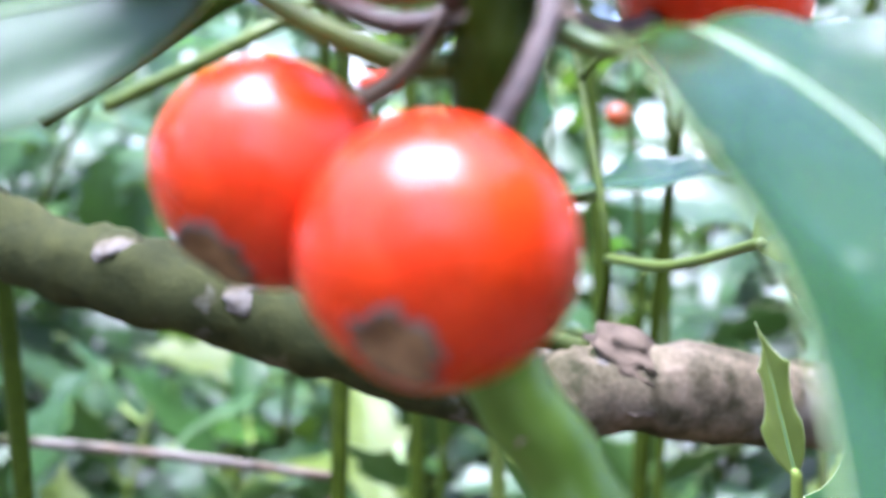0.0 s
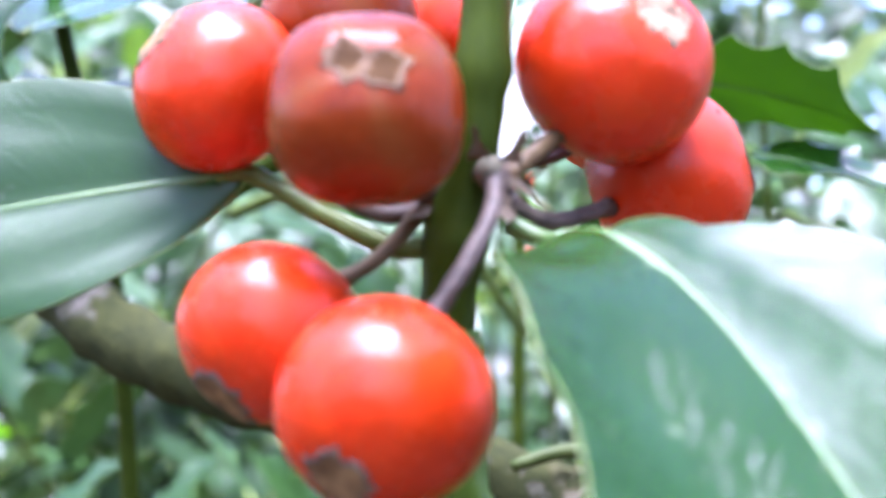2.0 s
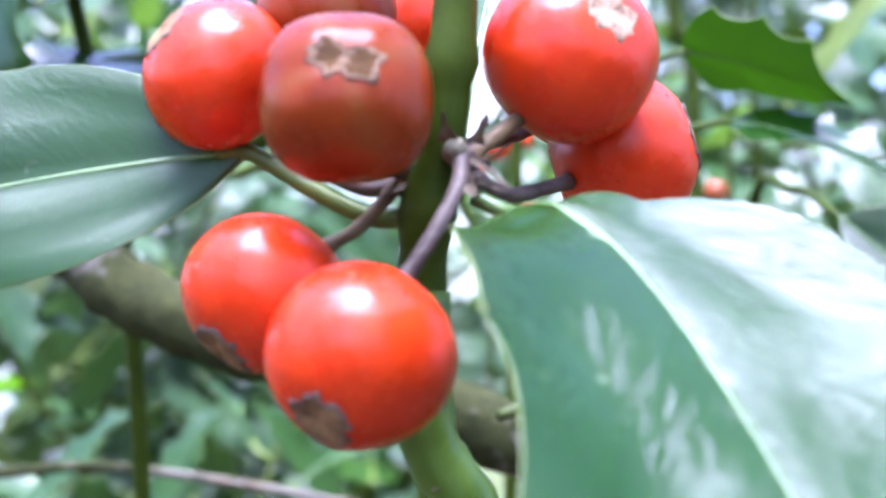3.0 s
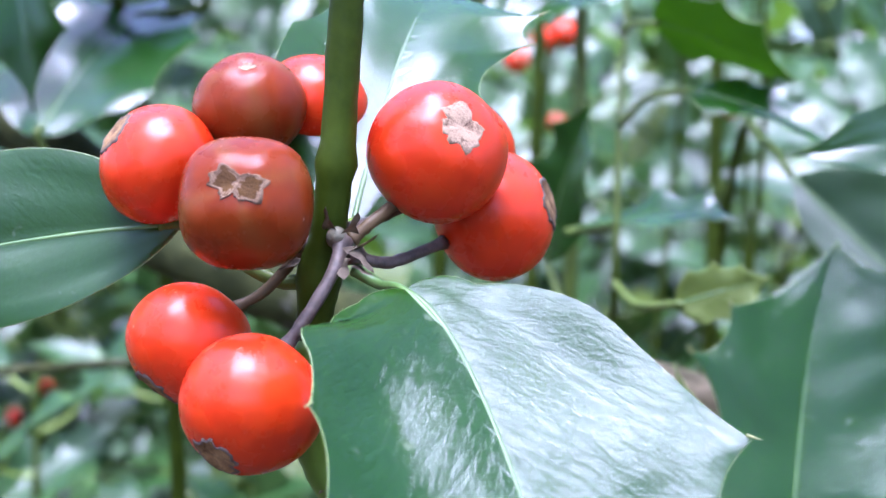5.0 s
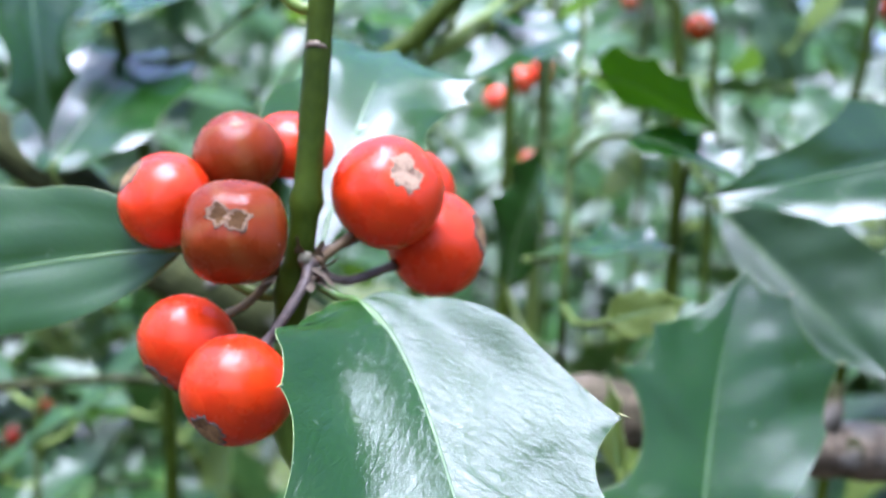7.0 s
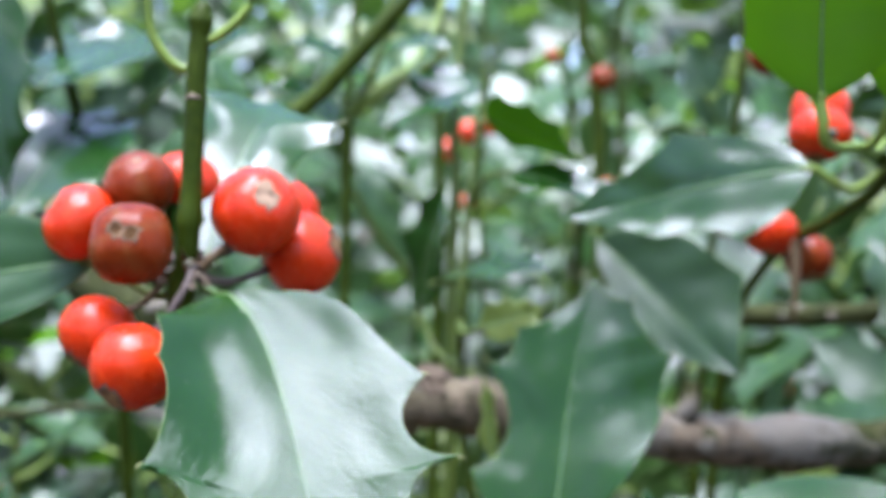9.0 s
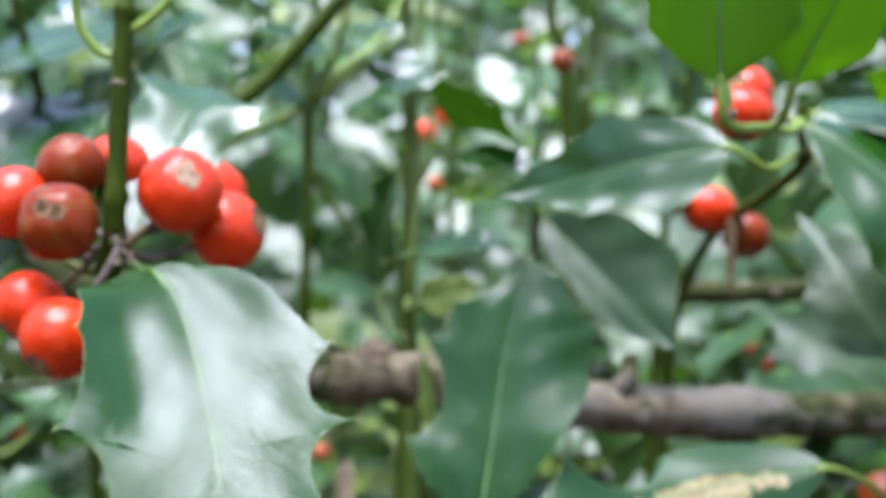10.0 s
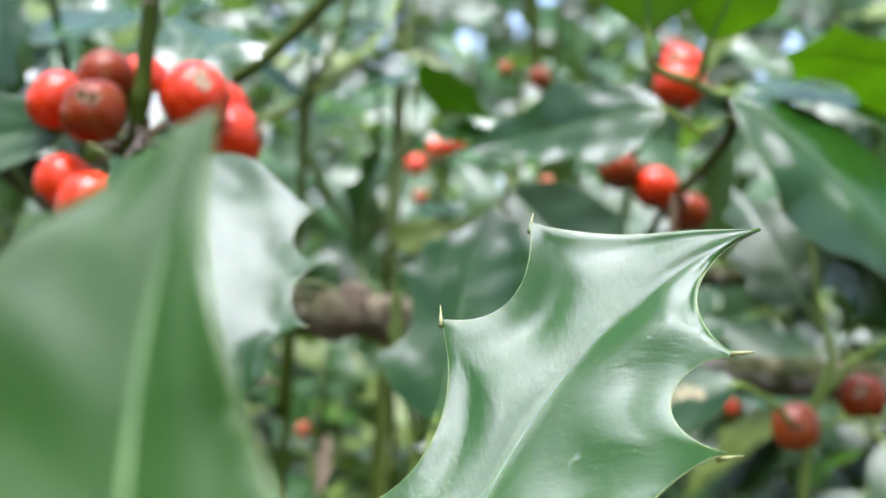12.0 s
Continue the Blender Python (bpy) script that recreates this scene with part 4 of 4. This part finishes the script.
part("side_shoot", tube([P(p) for p in smooth_line([(1.3, 12.6, -0.95), (0.9, 12.5, -0.80), (0.5, 12.4, -0.82), (0.1, 12.2, -0.95)], 12)], lambda u: (0.11 - 0.05 * u) * CM, 10, None, 0.1, 78), PETIOLE_OLD, main_bough, "short dull green side shoot")
part("side_shoot", tube([P(p) for p in smooth_line([(5.5, 14.0, -1.6), (5.65, 13.9, -1.3), (5.7, 13.9, -1.05), (5.72, 13.95, -0.85)], 12)], lambda u: (0.22 - 0.10 * u) * CM, 12, None, 0.25, 79), BARK, main_bough, "short upright side branch")
bough([(5.0, 19.5, -0.6), (6.27, 19, -0.08), (9.14, 19, 0.17), (13, 20, 0.9), (20, 22, 2.5)], 0.25, 0.2, BARK, "thin brown holly bough behind", (), 12, knots=4)
for k, (pts, r) in enumerate((
    ([(-0.4, 26, -12), (-0.58, 26, 1.0), (-0.8, 26, 6.9), (-1.0, 26, 18)], 0.16),
    ([(-1.5, 20, -8), (-1.61, 20, 0.04), (-1.75, 20, 3.5), (-1.6, 20, 5.8), (-1.9, 21, 14)], 0.10),
    ([(-3.6, 12, 1.2), (-0.96, 13, 3.24), (0.13, 13.3, 4.44), (2.2, 14, 7.2), (4.0, 15, 11)], 0.17),
    ([(3.6, 30, -4), (3.11, 30, 5.6), (2.61, 30, 7.6), (2.0, 30, 18)], 0.2),
    ([(0.9, 20.5, -9), (0.73, 20.0, 1.13), (0.73, 20.0, 2.73), (0.68, 20.0, 4.69), (1.0, 21, 12)], 0.13),
    ([(-5.2, 21, 2.2), (-3.14, 20, 2.96), (-1.69, 20, 3.76), (0.6, 19.5, 5.2)], 0.12))):
    bough(pts, r, r * 0.8, PETIOLE_DARK if k > 3 else STEM, "thin yellow-green holly shoot" if k > 3 else "thin dark green holly shoot", (), 20 + k, 40, 10, "shoot", 3)

plain_leaf(mined, (9.75, 12.4, -0.55), (8.34, 14.0, 1.66), (0.15, -0.97, 0.05), 1.15, stem=[(10.0, 12.35, -0.9)], material=LEAF_OLD, seed=31.0, label="grey-green spiny leaf")
plain_leaf(far_sprig, (9.75, 10.5, 1.5), (11.0, 10.4, -1.0), (0.2, -0.8, -0.5), 1.1, stem=[(8.15, 11.1, 2.6), (9.0, 10.9, 2.1)], seed=32.0, label="dark shaded spiny leaf")

middle = thing("holly_sprig", P((1.9, 14.0, -6.0)), "holly shoot rising past the knotted bough", "holly sprig")
stalk(middle, [(1.9, 16.8, -6.0), (1.7, 16.0, -2.0), (1.75, 14.6, -0.1), (1.6, 16.0, 2.0), (1.5, 18.0, 4.2), (1.3, 19.0, 7.0)], 0.06, 0.04, STEM, "stem", 10, 36, 0.1, 41)
plain_leaf(middle, (2.55, 11.2, 0.04), (3.55, 11.2, 0.42), (0.0, -0.98, 0.15), 1.3, stem=[(1.75, 14.5, -0.1), (2.1, 12.6, -0.15)], material=LEAF_PALE, seed=33.0, label="small yellow-green leaf")
plain_leaf(middle, (0.6, 17.0, -0.1), (1.24, 16.0, 2.4), (-0.4, -0.8, 0.3), 1.1, stem=[(1.7, 15.6, -1.0), (1.0, 16.6, -0.8)], seed=34.0)
plain_leaf(middle, (0.98, 16.0, 0.45), (3.4, 15.0, 0.84), (0.0, -0.4, 0.9), 1.0, stem=[(1.7, 15.2, 0.6)], seed=35.0)
plain_leaf(middle, (2.0, 15.0, 3.4), (3.85, 13.7, 2.62), (0.05, 0.55, 0.83), 1.35, stem=[(1.55, 17.0, 3.4), (1.7, 16.0, 3.45)], material=LEAF_GREEN, under=UNDER_DEEP, seed=36.0, label="deep green leaf seen from below")
plain_leaf(middle, (1.4, 19.0, 4.5), (-0.6, 18.0, 3.3), (0.0, -0.6, 0.8), 1.2, stem=[(1.45, 18.3, 4.6)], seed=37.0)
plain_leaf(middle, (2.5, 14.6, 2.5), (4.5, 13.9, 1.8), (0.0, -0.5, 0.85), 1.0, stem=[(1.6, 16.0, 2.0), (2.0, 15.2, 2.4)], seed=38.0, label="leaf with a bluish sheen")

dark_side = thing("holly_sprig", P((-6.5, 15.0, 9.0)), "holly shoot with a hanging dark leaf", "holly sprig")
stalk(dark_side, [(-5.0, 17.5, -8.0), (-5.4, 16.5, 0.0), (-6.2, 15.2, 5.0), (-6.8, 14.6, 8.0)], 0.14, 0.08, STEM, "stem", 10, 30, 0.1, 42)
plain_leaf(dark_side, (-6.97, 14.0, 5.8), (-6.1, 13.5, 1.7), (0.3, -0.9, -0.2), 0.8, stem=[(-6.5, 15.0, 6.2), (-6.9, 14.4, 6.3)], seed=39.0, label="dark hanging leaf")
plain_leaf(dark_side, (-5.9, 13.2, 1.4), (-5.5, 16.5, 3.6), (0.05, -0.55, 0.83), 1.6, stem=[(-5.5, 16.2, 0.6), (-5.6, 14.0, 0.6)], seed=40.0, label="pale shining leaf")
plain_leaf(dark_side, (-4.6, 15.6, 3.4), (-1.9, 14.6, 4.9), (0.0, -0.5, 0.8), 1.1, stem=[(-5.9, 15.7, 3.2)], seed=43.0)
plain_leaf(dark_side, (-6.0, 14.2, 3.7), (-4.4, 17.2, 5.0), (0.0, -0.45, 0.88), 1.4, stem=[(-6.0, 15.4, 4.2)], seed=43.5, label="pale shining leaf")

clusters = thing("berry_twig", P((-2.2, 43.0, -10.0)), "thin far twig with small red berries", "berry twig")
stalk(clusters, [(-2.4, 43.5, -10.0), (-2.2, 43.0, 2.0), (-1.9, 42.6, 5.0), (-1.2, 43.0, 10.0)], 0.12, 0.06, STEM, "stem", 8, 24, 0.1, 44)
for k, at in enumerate(((-3.08, 42.0, 4.4), (-2.26, 42.0, 5.12), (-1.55, 42.0, 5.37))):
    berry(clusters, at, 0.42, (0.2, -0.9, 0.2), RED, seed=50 + k, fine=False, scar=0.3)
    stalk(clusters, [(-2.0, 42.8, 4.6), ((at[0] - 2.0) / 2, 42.6, at[2] + 0.2), (at[0], at[1] + 0.1, at[2])], 0.03, 0.03, PEDICEL_OLIVE, n=6, sides=6)
low_twig = thing("berry_twig", P((-1.8, 24.6, -12.0)), "thin twig with a red berry below the bough", "berry twig")
stalk(low_twig, [(-1.6, 25.0, -12.0), (-1.7, 24.8, -6.5), (-1.8, 24.4, -4.2), (-1.9, 24.8, -2.5)], 0.1, 0.05, STEM, "stem", 8, 24, 0.1, 45)
for k, at in enumerate(((-2.17, 24.0, -4.75),)):
    berry(low_twig, at, 0.22, (0.2, -0.9, 0.2), ORANGE, seed=60 + k, fine=False, scar=0.3)
    stalk(low_twig, [(-1.8, 24.4, -4.0), (at[0] + 0.05, at[1] + 0.12, at[2] + 0.14)], 0.03, 0.03, PEDICEL_OLIVE, n=6, sides=6)
top_twig = thing("berry_twig", P((6.5, 20.5, 12.0)), "thin twig with a dull red berry", "berry twig")
stalk(top_twig, [(6.0, 22.0, -6.0), (6.2, 21.0, 2.0), (6.6, 20.4, 5.0), (6.5, 20.5, 12.0)], 0.1, 0.07, STEM, "stem", 8, 24, 0.1, 46)
for k, at in enumerate(((7.08, 20.0, 5.26),)):
    berry(top_twig, at, 0.38, (0.2, -0.9, 0.2), BROWN, seed=70 + k, fine=False, scar=0.3)
    stalk(top_twig, [(6.6, 20.5, 4.6), ((at[0] + 6.6) / 2, at[1] + 0.4, at[2] + 0.3), (at[0], at[1] + 0.1, at[2] + 0.25)], 0.03, 0.03, PEDICEL_OLIVE, n=6, sides=6)

for k, (at, size) in enumerate((((-0.55, 30.0, 2.22), 0.24), ((3.58, 28.0, 2.74), 0.25), ((3.54, 24.0, 5.21), 0.30), ((1.82, 30.0, 6.47), 0.22))):
    twig = thing("berry_twig", P((at[0] + 0.3, at[1] + 1.2, at[2] - 12)), "thin twig with a small red berry among the leaves", "berry twig")
    stalk(twig, [(at[0] + 0.3, at[1] + 1.2, at[2] - 12), (at[0] + 0.6, at[1] + 0.9, at[2] - 4), (at[0] + 0.35, at[1] + 0.6, at[2] + 0.5), (at[0] + 0.5, at[1] + 1.0, at[2] + 5)], 0.09, 0.05, STEM, "stem", 8, 24, 0.1, 80 + k)
    berry(twig, at, size, (0.2, -0.9, 0.2), BROWN if k == 2 else ORANGE, seed=80 + k, fine=False, scar=0.3)
    stalk(twig, [(at[0] + 0.4, at[1] + 0.7, at[2] - 0.3), (at[0] + 0.2, at[1] + 0.4, at[2]), (at[0] + 0.05, at[1] + 0.2, at[2] + 0.1)], 0.03, 0.03, PEDICEL_OLIVE, n=6, sides=6)

# pale twigs that fork behind the berries, and a dead leaf caught lower down
fork = thing("shoot", P((-1.5, 19.2, -4.0)), "pale yellow-green forked holly shoot", "bough")
stalk(fork, [(-1.40, 19.05, 3.5), (-1.38, 19.0, 3.85), (-0.87, 19.0, 4.85), (-0.6, 19.0, 6.4), (-0.7, 19.4, 11.0)], 0.10, 0.08, PETIOLE_DARK, "stem", 10, 40, 0.15, 91)
stalk(fork, [(-1.39, 19.0, 2.3), (-1.2, 19.2, 2.02), (-0.93, 19.5, 1.46), (-0.2, 20.2, 0.4)], 0.09, 0.07, PETIOLE_DARK, "stem", 10, 24, 0.15, 92)
stalk(fork, [(-1.38, 19.0, 3.85), (-0.75, 19.4, 4.5), (-0.29, 20.0, 5.01), (0.08, 21.0, 6.2), (0.4, 22.0, 9.0)], 0.10, 0.07, PETIOLE, "stem", 10, 24, 0.15, 93)
stalk(fork, [(-1.40, 19.0, 3.8), (-1.40, 19.0, 2.0), (-1.37, 19.0, 0.0), (-1.5, 19.2, -4.0)], 0.11, 0.12, STEM, "stem", 10, 24, 0.15, 94)
for k, (a, c, f) in enumerate((((-1.0, 19.0, 4.6), (-2.6, 18.0, 5.2), (0.1, -0.5, 0.85)), ((-0.8, 19.0, 5.2), (0.9, 18.2, 5.0), (0.0, -0.55, 0.8)), ((-0.3, 20.0, 5.0), (1.2, 19.0, 3.9), (-0.1, -0.6, 0.8)), ((-1.45, 18.9, 3.6), (-3.0, 18.0, 4.3), (0.1, -0.55, 0.8)))):
    plain_leaf(fork, a, c, f, 1.2, stem=[tuple(Vector(a) + Vector((0.05, 0.15, -0.2)))], seed=95.0 + k)
side_twig = thing("shoot", P((-12.0, 20.5, -3.8)), "thin dark level holly twig", "bough")
stalk(side_twig, [(-14.0, 20.5, -3.9), (-8.71, 20.0, -3.0), (-6.91, 20.0, -2.8), (-4.5, 19.6, -2.9), (-1.5, 19.2, -3.2)], 0.11, 0.07, BARK, "stem", 10, 30, 0.2, 99)
plain_leaf(low_twig, (-1.75, 24.3, -6.3), (-0.9, 22.5, -4.9), (0.1, -0.8, 0.55), 1.5, stem=[(-1.72, 24.8, -6.5)], material=LEAF_DEAD, seed=101.0, label="dry beige dead leaf")

# ---- more of the holly behind, sprig by sprig ----


def back_sprig(seed, fruit):
    rng = random.Random(seed)
    tall = rng.uniform(12, 16)
    at = Vector((0, 60, -20))
    lean = (rng.uniform(-2, 2), rng.uniform(-2, 1))
    ob = thing("holly_sprig", P(at), "holly sprig with dark glossy spiny leaves" + (" and red berries" if fruit else ""), "holly sprig", "sprigs in the hedge behind")
    axis = [at + Vector((lean[0] * u * u, lean[1] * u * u, tall * u)) for u in (0, 0.35, 0.7, 1.0)]
    line = smooth_line(axis, 24)
    part("stem", tube([P(p) for p in line], lambda u: (0.17 - 0.1 * u) * CM, 8, None, 0.1, seed), STEM, ob)
    turn = rng.uniform(0, 6)
    for k in range(11):
        u = 0.12 + 0.86 * k / 10
        p = line[int(u * 23)]
        turn += 2.4 + rng.uniform(-0.4, 0.4)
        out = Vector((math.cos(turn), math.sin(turn), 0))
        L = rng.uniform(3.6, 5.4)
        rise = rng.uniform(-0.2, 0.7) if k < 8 else rng.uniform(0.4, 1.2)
        b = p + out * 0.9 + Vector((0, 0, 0.35))
        d = (out + Vector((0, 0, rise))).normalized()
        sag = Vector((0, 0, -L * rng.uniform(0.05, 0.3)))
        rib = [b, b + d * L * 0.33, b + d * L * 0.66 + sag * 0.4, b + d * L + sag]
        leaf(ob, rib, Vector((0, 0, 1)) - out * 0.15, SPINY[0], SPINY[1], petiole=[p, p + out * 0.45 + Vector((0, 0, 0.1))], per=4, across=3, wave=0.06, seed=seed + k, margin=0.0,
             material=rng.choices((LEAF_FRESH, LEAF_PALE, LEAF_OLD), (0.04, 0.12, 0.84))[0])
    if fruit:
        for k in range(3):
            p = line[int(rng.uniform(0.3, 0.8) * 23)]
            g = rng.uniform(0, 6.3)
            q = p + Vector((math.cos(g) * 0.8, math.sin(g) * 0.8, rng.uniform(-0.3, 0.5)))
            berry(ob, q, rng.uniform(0.34, 0.42), (math.cos(g), math.sin(g), 0.3), RED, seed=seed + k, fine=False, scar=0.3)
            stalk(ob, [p, (p + q) / 2, q + (p - q) * 0.4], 0.035, 0.03, PEDICEL_OLIVE, n=6, sides=6)
    return ob


# sprigs low under the bough
LOW_SPOTS = [(random.Random(400 + k).uniform(-17, 5), random.Random(500 + k).uniform(25, 36), random.Random(600 + k).uniform(-23, -15)) for k in range(16)]
kinds = [back_sprig(31, False), back_sprig(32, False), back_sprig(33, True), back_sprig(34, False)]
rng = random.Random(5)
spots = []
for k in range(120):
    y = 31 + 44 * (k / 120) ** 1.3 + rng.uniform(-2, 2)
    half = 0.42 * (y + 14)
    spots.append((rng.uniform(-half, half + 8), y, rng.uniform(-0.34, 0.06 if y < 42 else 0.20) * (y + 14) - 7))
for k, s in enumerate(spots):
    if s[1] < 46 and -10 < s[0] < 7:
        s = (s[0] + (-15 if s[0] < -1 else 15), s[1], s[2])
    src = kinds[2] if k % 40 == 39 else kinds[(0, 1, 3)[k % 3]]
    m = Matrix.Translation(P(s)) @ Euler((rng.uniform(-0.4, 0.9), rng.uniform(-0.9, 0.9), rng.uniform(0, 6.28))).to_matrix().to_4x4()
    copy_thing(src, m)


for k, s in enumerate(LOW_SPOTS):
    copy_thing(kinds[(0, 1, 3)[k % 3]], Matrix.Translation(P(s)) @ Euler((rng.uniform(-0.3, 0.3), rng.uniform(-0.4, 0.4), rng.uniform(0, 6.28))).to_matrix().to_4x4())


# ---- the hedge beyond: foliage past counting ----
def foliage(name, count, box, seed, material, label, size=(3.0, 5.5), lean=0.0, slope=None, ragged=0.0):
    b = Blade([(0, 0, 0), (0, 0.33, 0.03), (0, 0.66, 0.02), (0, 1, -0.05)], (0, 0, 1), SPINY[0], SPINY[1])
    src, _ = blade_mesh(b, 2, 1, 0.0, 0.004, 0.0, 0.0, scale=lambda p: p)
    src.verts.ensure_lookup_table()
    top = [f for f in src.faces if f.material_index == 0]
    uvl = src.loops.layers.uv.active
    V = np.array([v.co[:] for v in src.verts])
    F = [[v.index for v in f.verts] for f in top]
    UV = np.array([lp[uvl].uv[:] for f in top for lp in f.loops])
    src.free()
    used = sorted({i for f in F for i in f})
    back = {i: k for k, i in enumerate(used)}
    V = V[used]
    F = [[back[i] for i in f] for f in F]
    rs = np.random.RandomState(seed)
    verts, faces = [], []
    for k in range(count):
        for attempt in range(20):
            p = [rs.uniform(lo, hi) for lo, hi in box]
            reach = max(abs(2 * (p[j] - box[j][0]) / (box[j][1] - box[j][0]) - 1) for j in (0, 1)) if ragged else 0.0
            top = (p[2] - box[2][0]) / (box[2][1] - box[2][0]) if ragged else 0.0
            if max(reach, top) < 1.0 - ragged * (0.5 + noise.noise(Vector(p) * 0.03)):
                break
        if slope:
            p[2] = box[2][0] + (p[2] - box[2][0]) * (slope * (p[1] + 10) - box[2][0]) / (box[2][1] - box[2][0])
        e = Euler((rs.normal(lean, 0.5), rs.normal(0, 0.5), 0)).to_matrix() @ Matrix.Rotation(rs.uniform(0, 6.28), 3, "Z")
        s = rs.uniform(*size)
        w = (V * s * (1, 1, 1)) @ np.array(e).T + p
        verts.append(w)
        faces += [[i + k * len(V) for i in f] for f in F]
    allv = np.concatenate(verts) * CM + (0, 0, EYE)
    me = bpy.data.meshes.new(name)
    me.from_pydata(allv.tolist(), [], faces)
    uv = me.uv_layers.new(name="UVMap")
    uv.data.foreach_set("uv", np.tile(UV, (count, 1)).ravel())
    me.materials.append(material)
    me.polygons.foreach_set("use_smooth", [True] * len(me.polygons))
    ob = new(name, me)
    return tagged(ob, label, "foliage", kind="stuff")


foliage("hedge_foliage", 8000, ((-60, 80), (44, 110), (-60, 44)), 1, LEAF_OLD, "dense dark holly foliage behind", lean=0.5, slope=0.42, ragged=0.45)
foliage("hedge_foliage", 24000, ((-210, 230), (106, 262), (-115, 150)), 2, LEAF_OLD, "dense dark holly foliage further behind", (5.5, 9.0), lean=0.5, ragged=0.45)
# unseen leaf clumps added overhead to break the sky's light into patches
for k in range(26):
    r = random.Random(900 + k)
    x, y, z, s = r.uniform(-50, 60), r.uniform(-85, 25), r.uniform(60, 110), r.uniform(8, 14)
    foliage("canopy_foliage", 42, ((x - s, x + s), (y - s, y + s), (z - s * 0.5, z + s * 0.5)), 70 + k, LEAF, "unseen clump of holly leaves added overhead to break up the light", (4.5, 7.0))
# more added clumps across the sun's way, which split its highlight
for k, (x, y, z, s) in enumerate(((-9, -9, 84, 6), (-18, -24, 92, 7), (3, -3, 78, 5), (-4, -26, 86, 6), (-26, -16, 84, 5), (-35, -20, 86, 6), (14, 2, 80, 5), (-7, -36, 84, 5), (-9, -46, 86, 6), (-16, -11, 80, 5))):
    foliage("canopy_foliage", 16, ((x - s, x + s), (y - s, y + s), (z - 3, z + 3)), 170 + k, LEAF, "unseen clump of holly leaves added overhead to break up the light", (4.5, 7.0))
# thickets added all round, mostly unseen, so that only the sky overhead stays open
foliage("wood_foliage", 1500, ((-350, -120), (-360, -225), (-125, 330)), 201, LEAF_OLD, "unseen dark holly thicket on the near side, blocking low sky", (14.0, 22.0), ragged=0.45)
foliage("wood_foliage", 1800, ((80, 360), (-360, -225), (-125, 330)), 205, LEAF_OLD, "unseen dark holly thicket on the near side, blocking low sky", (14.0, 22.0), ragged=0.45)
# kept low: a gap that lets in sky light from behind the lens
foliage("wood_foliage", 900, ((-150, 110), (-360, -225), (-125, 75)), 206, LEAF_OLD, "unseen low dark holly thicket on the near side, a gap for sky light", (14.0, 22.0), ragged=0.45)
foliage("wood_foliage", 2200, ((-370, -235), (-310, 330), (-125, 290)), 202, LEAF_OLD, "unseen dark holly thicket at the side, blocking low sky", (14.0, 22.0), ragged=0.45)
foliage("wood_foliage", 2200, ((245, 380), (-310, 330), (-125, 290)), 203, LEAF_OLD, "unseen dark holly thicket at the side, blocking low sky", (14.0, 22.0), ragged=0.45)
foliage("wood_foliage", 2600, ((-260, 270), (255, 330), (-125, 210)), 204, LEAF_OLD, "dark holly thicket far behind the hedge", (14.0, 22.0), lean=0.5, ragged=0.45)

# unseen boughs, added to carry the leaf clumps overhead
for k, (a, c) in enumerate((((-300, -60, 150), (40, -20, 88)), ((300, -40, 140), (-40, -50, 82)), ((-290, 20, 130), (60, 5, 95)), ((280, -90, 150), (-30, -80, 100)))):
    m = ((a[0] + c[0]) / 2, (a[1] + c[1]) / 2 + 6, (a[2] + c[2]) / 2 + 5)
    bough([(a[0], a[1], -128), (a[0] * 0.97, a[1], 20), (a[0] * 0.9, a[1], a[2] - 20), m, c], 3.0, 0.5, BARK, "long unseen holly bough added overhead", (), 300 + k, 60, 10)
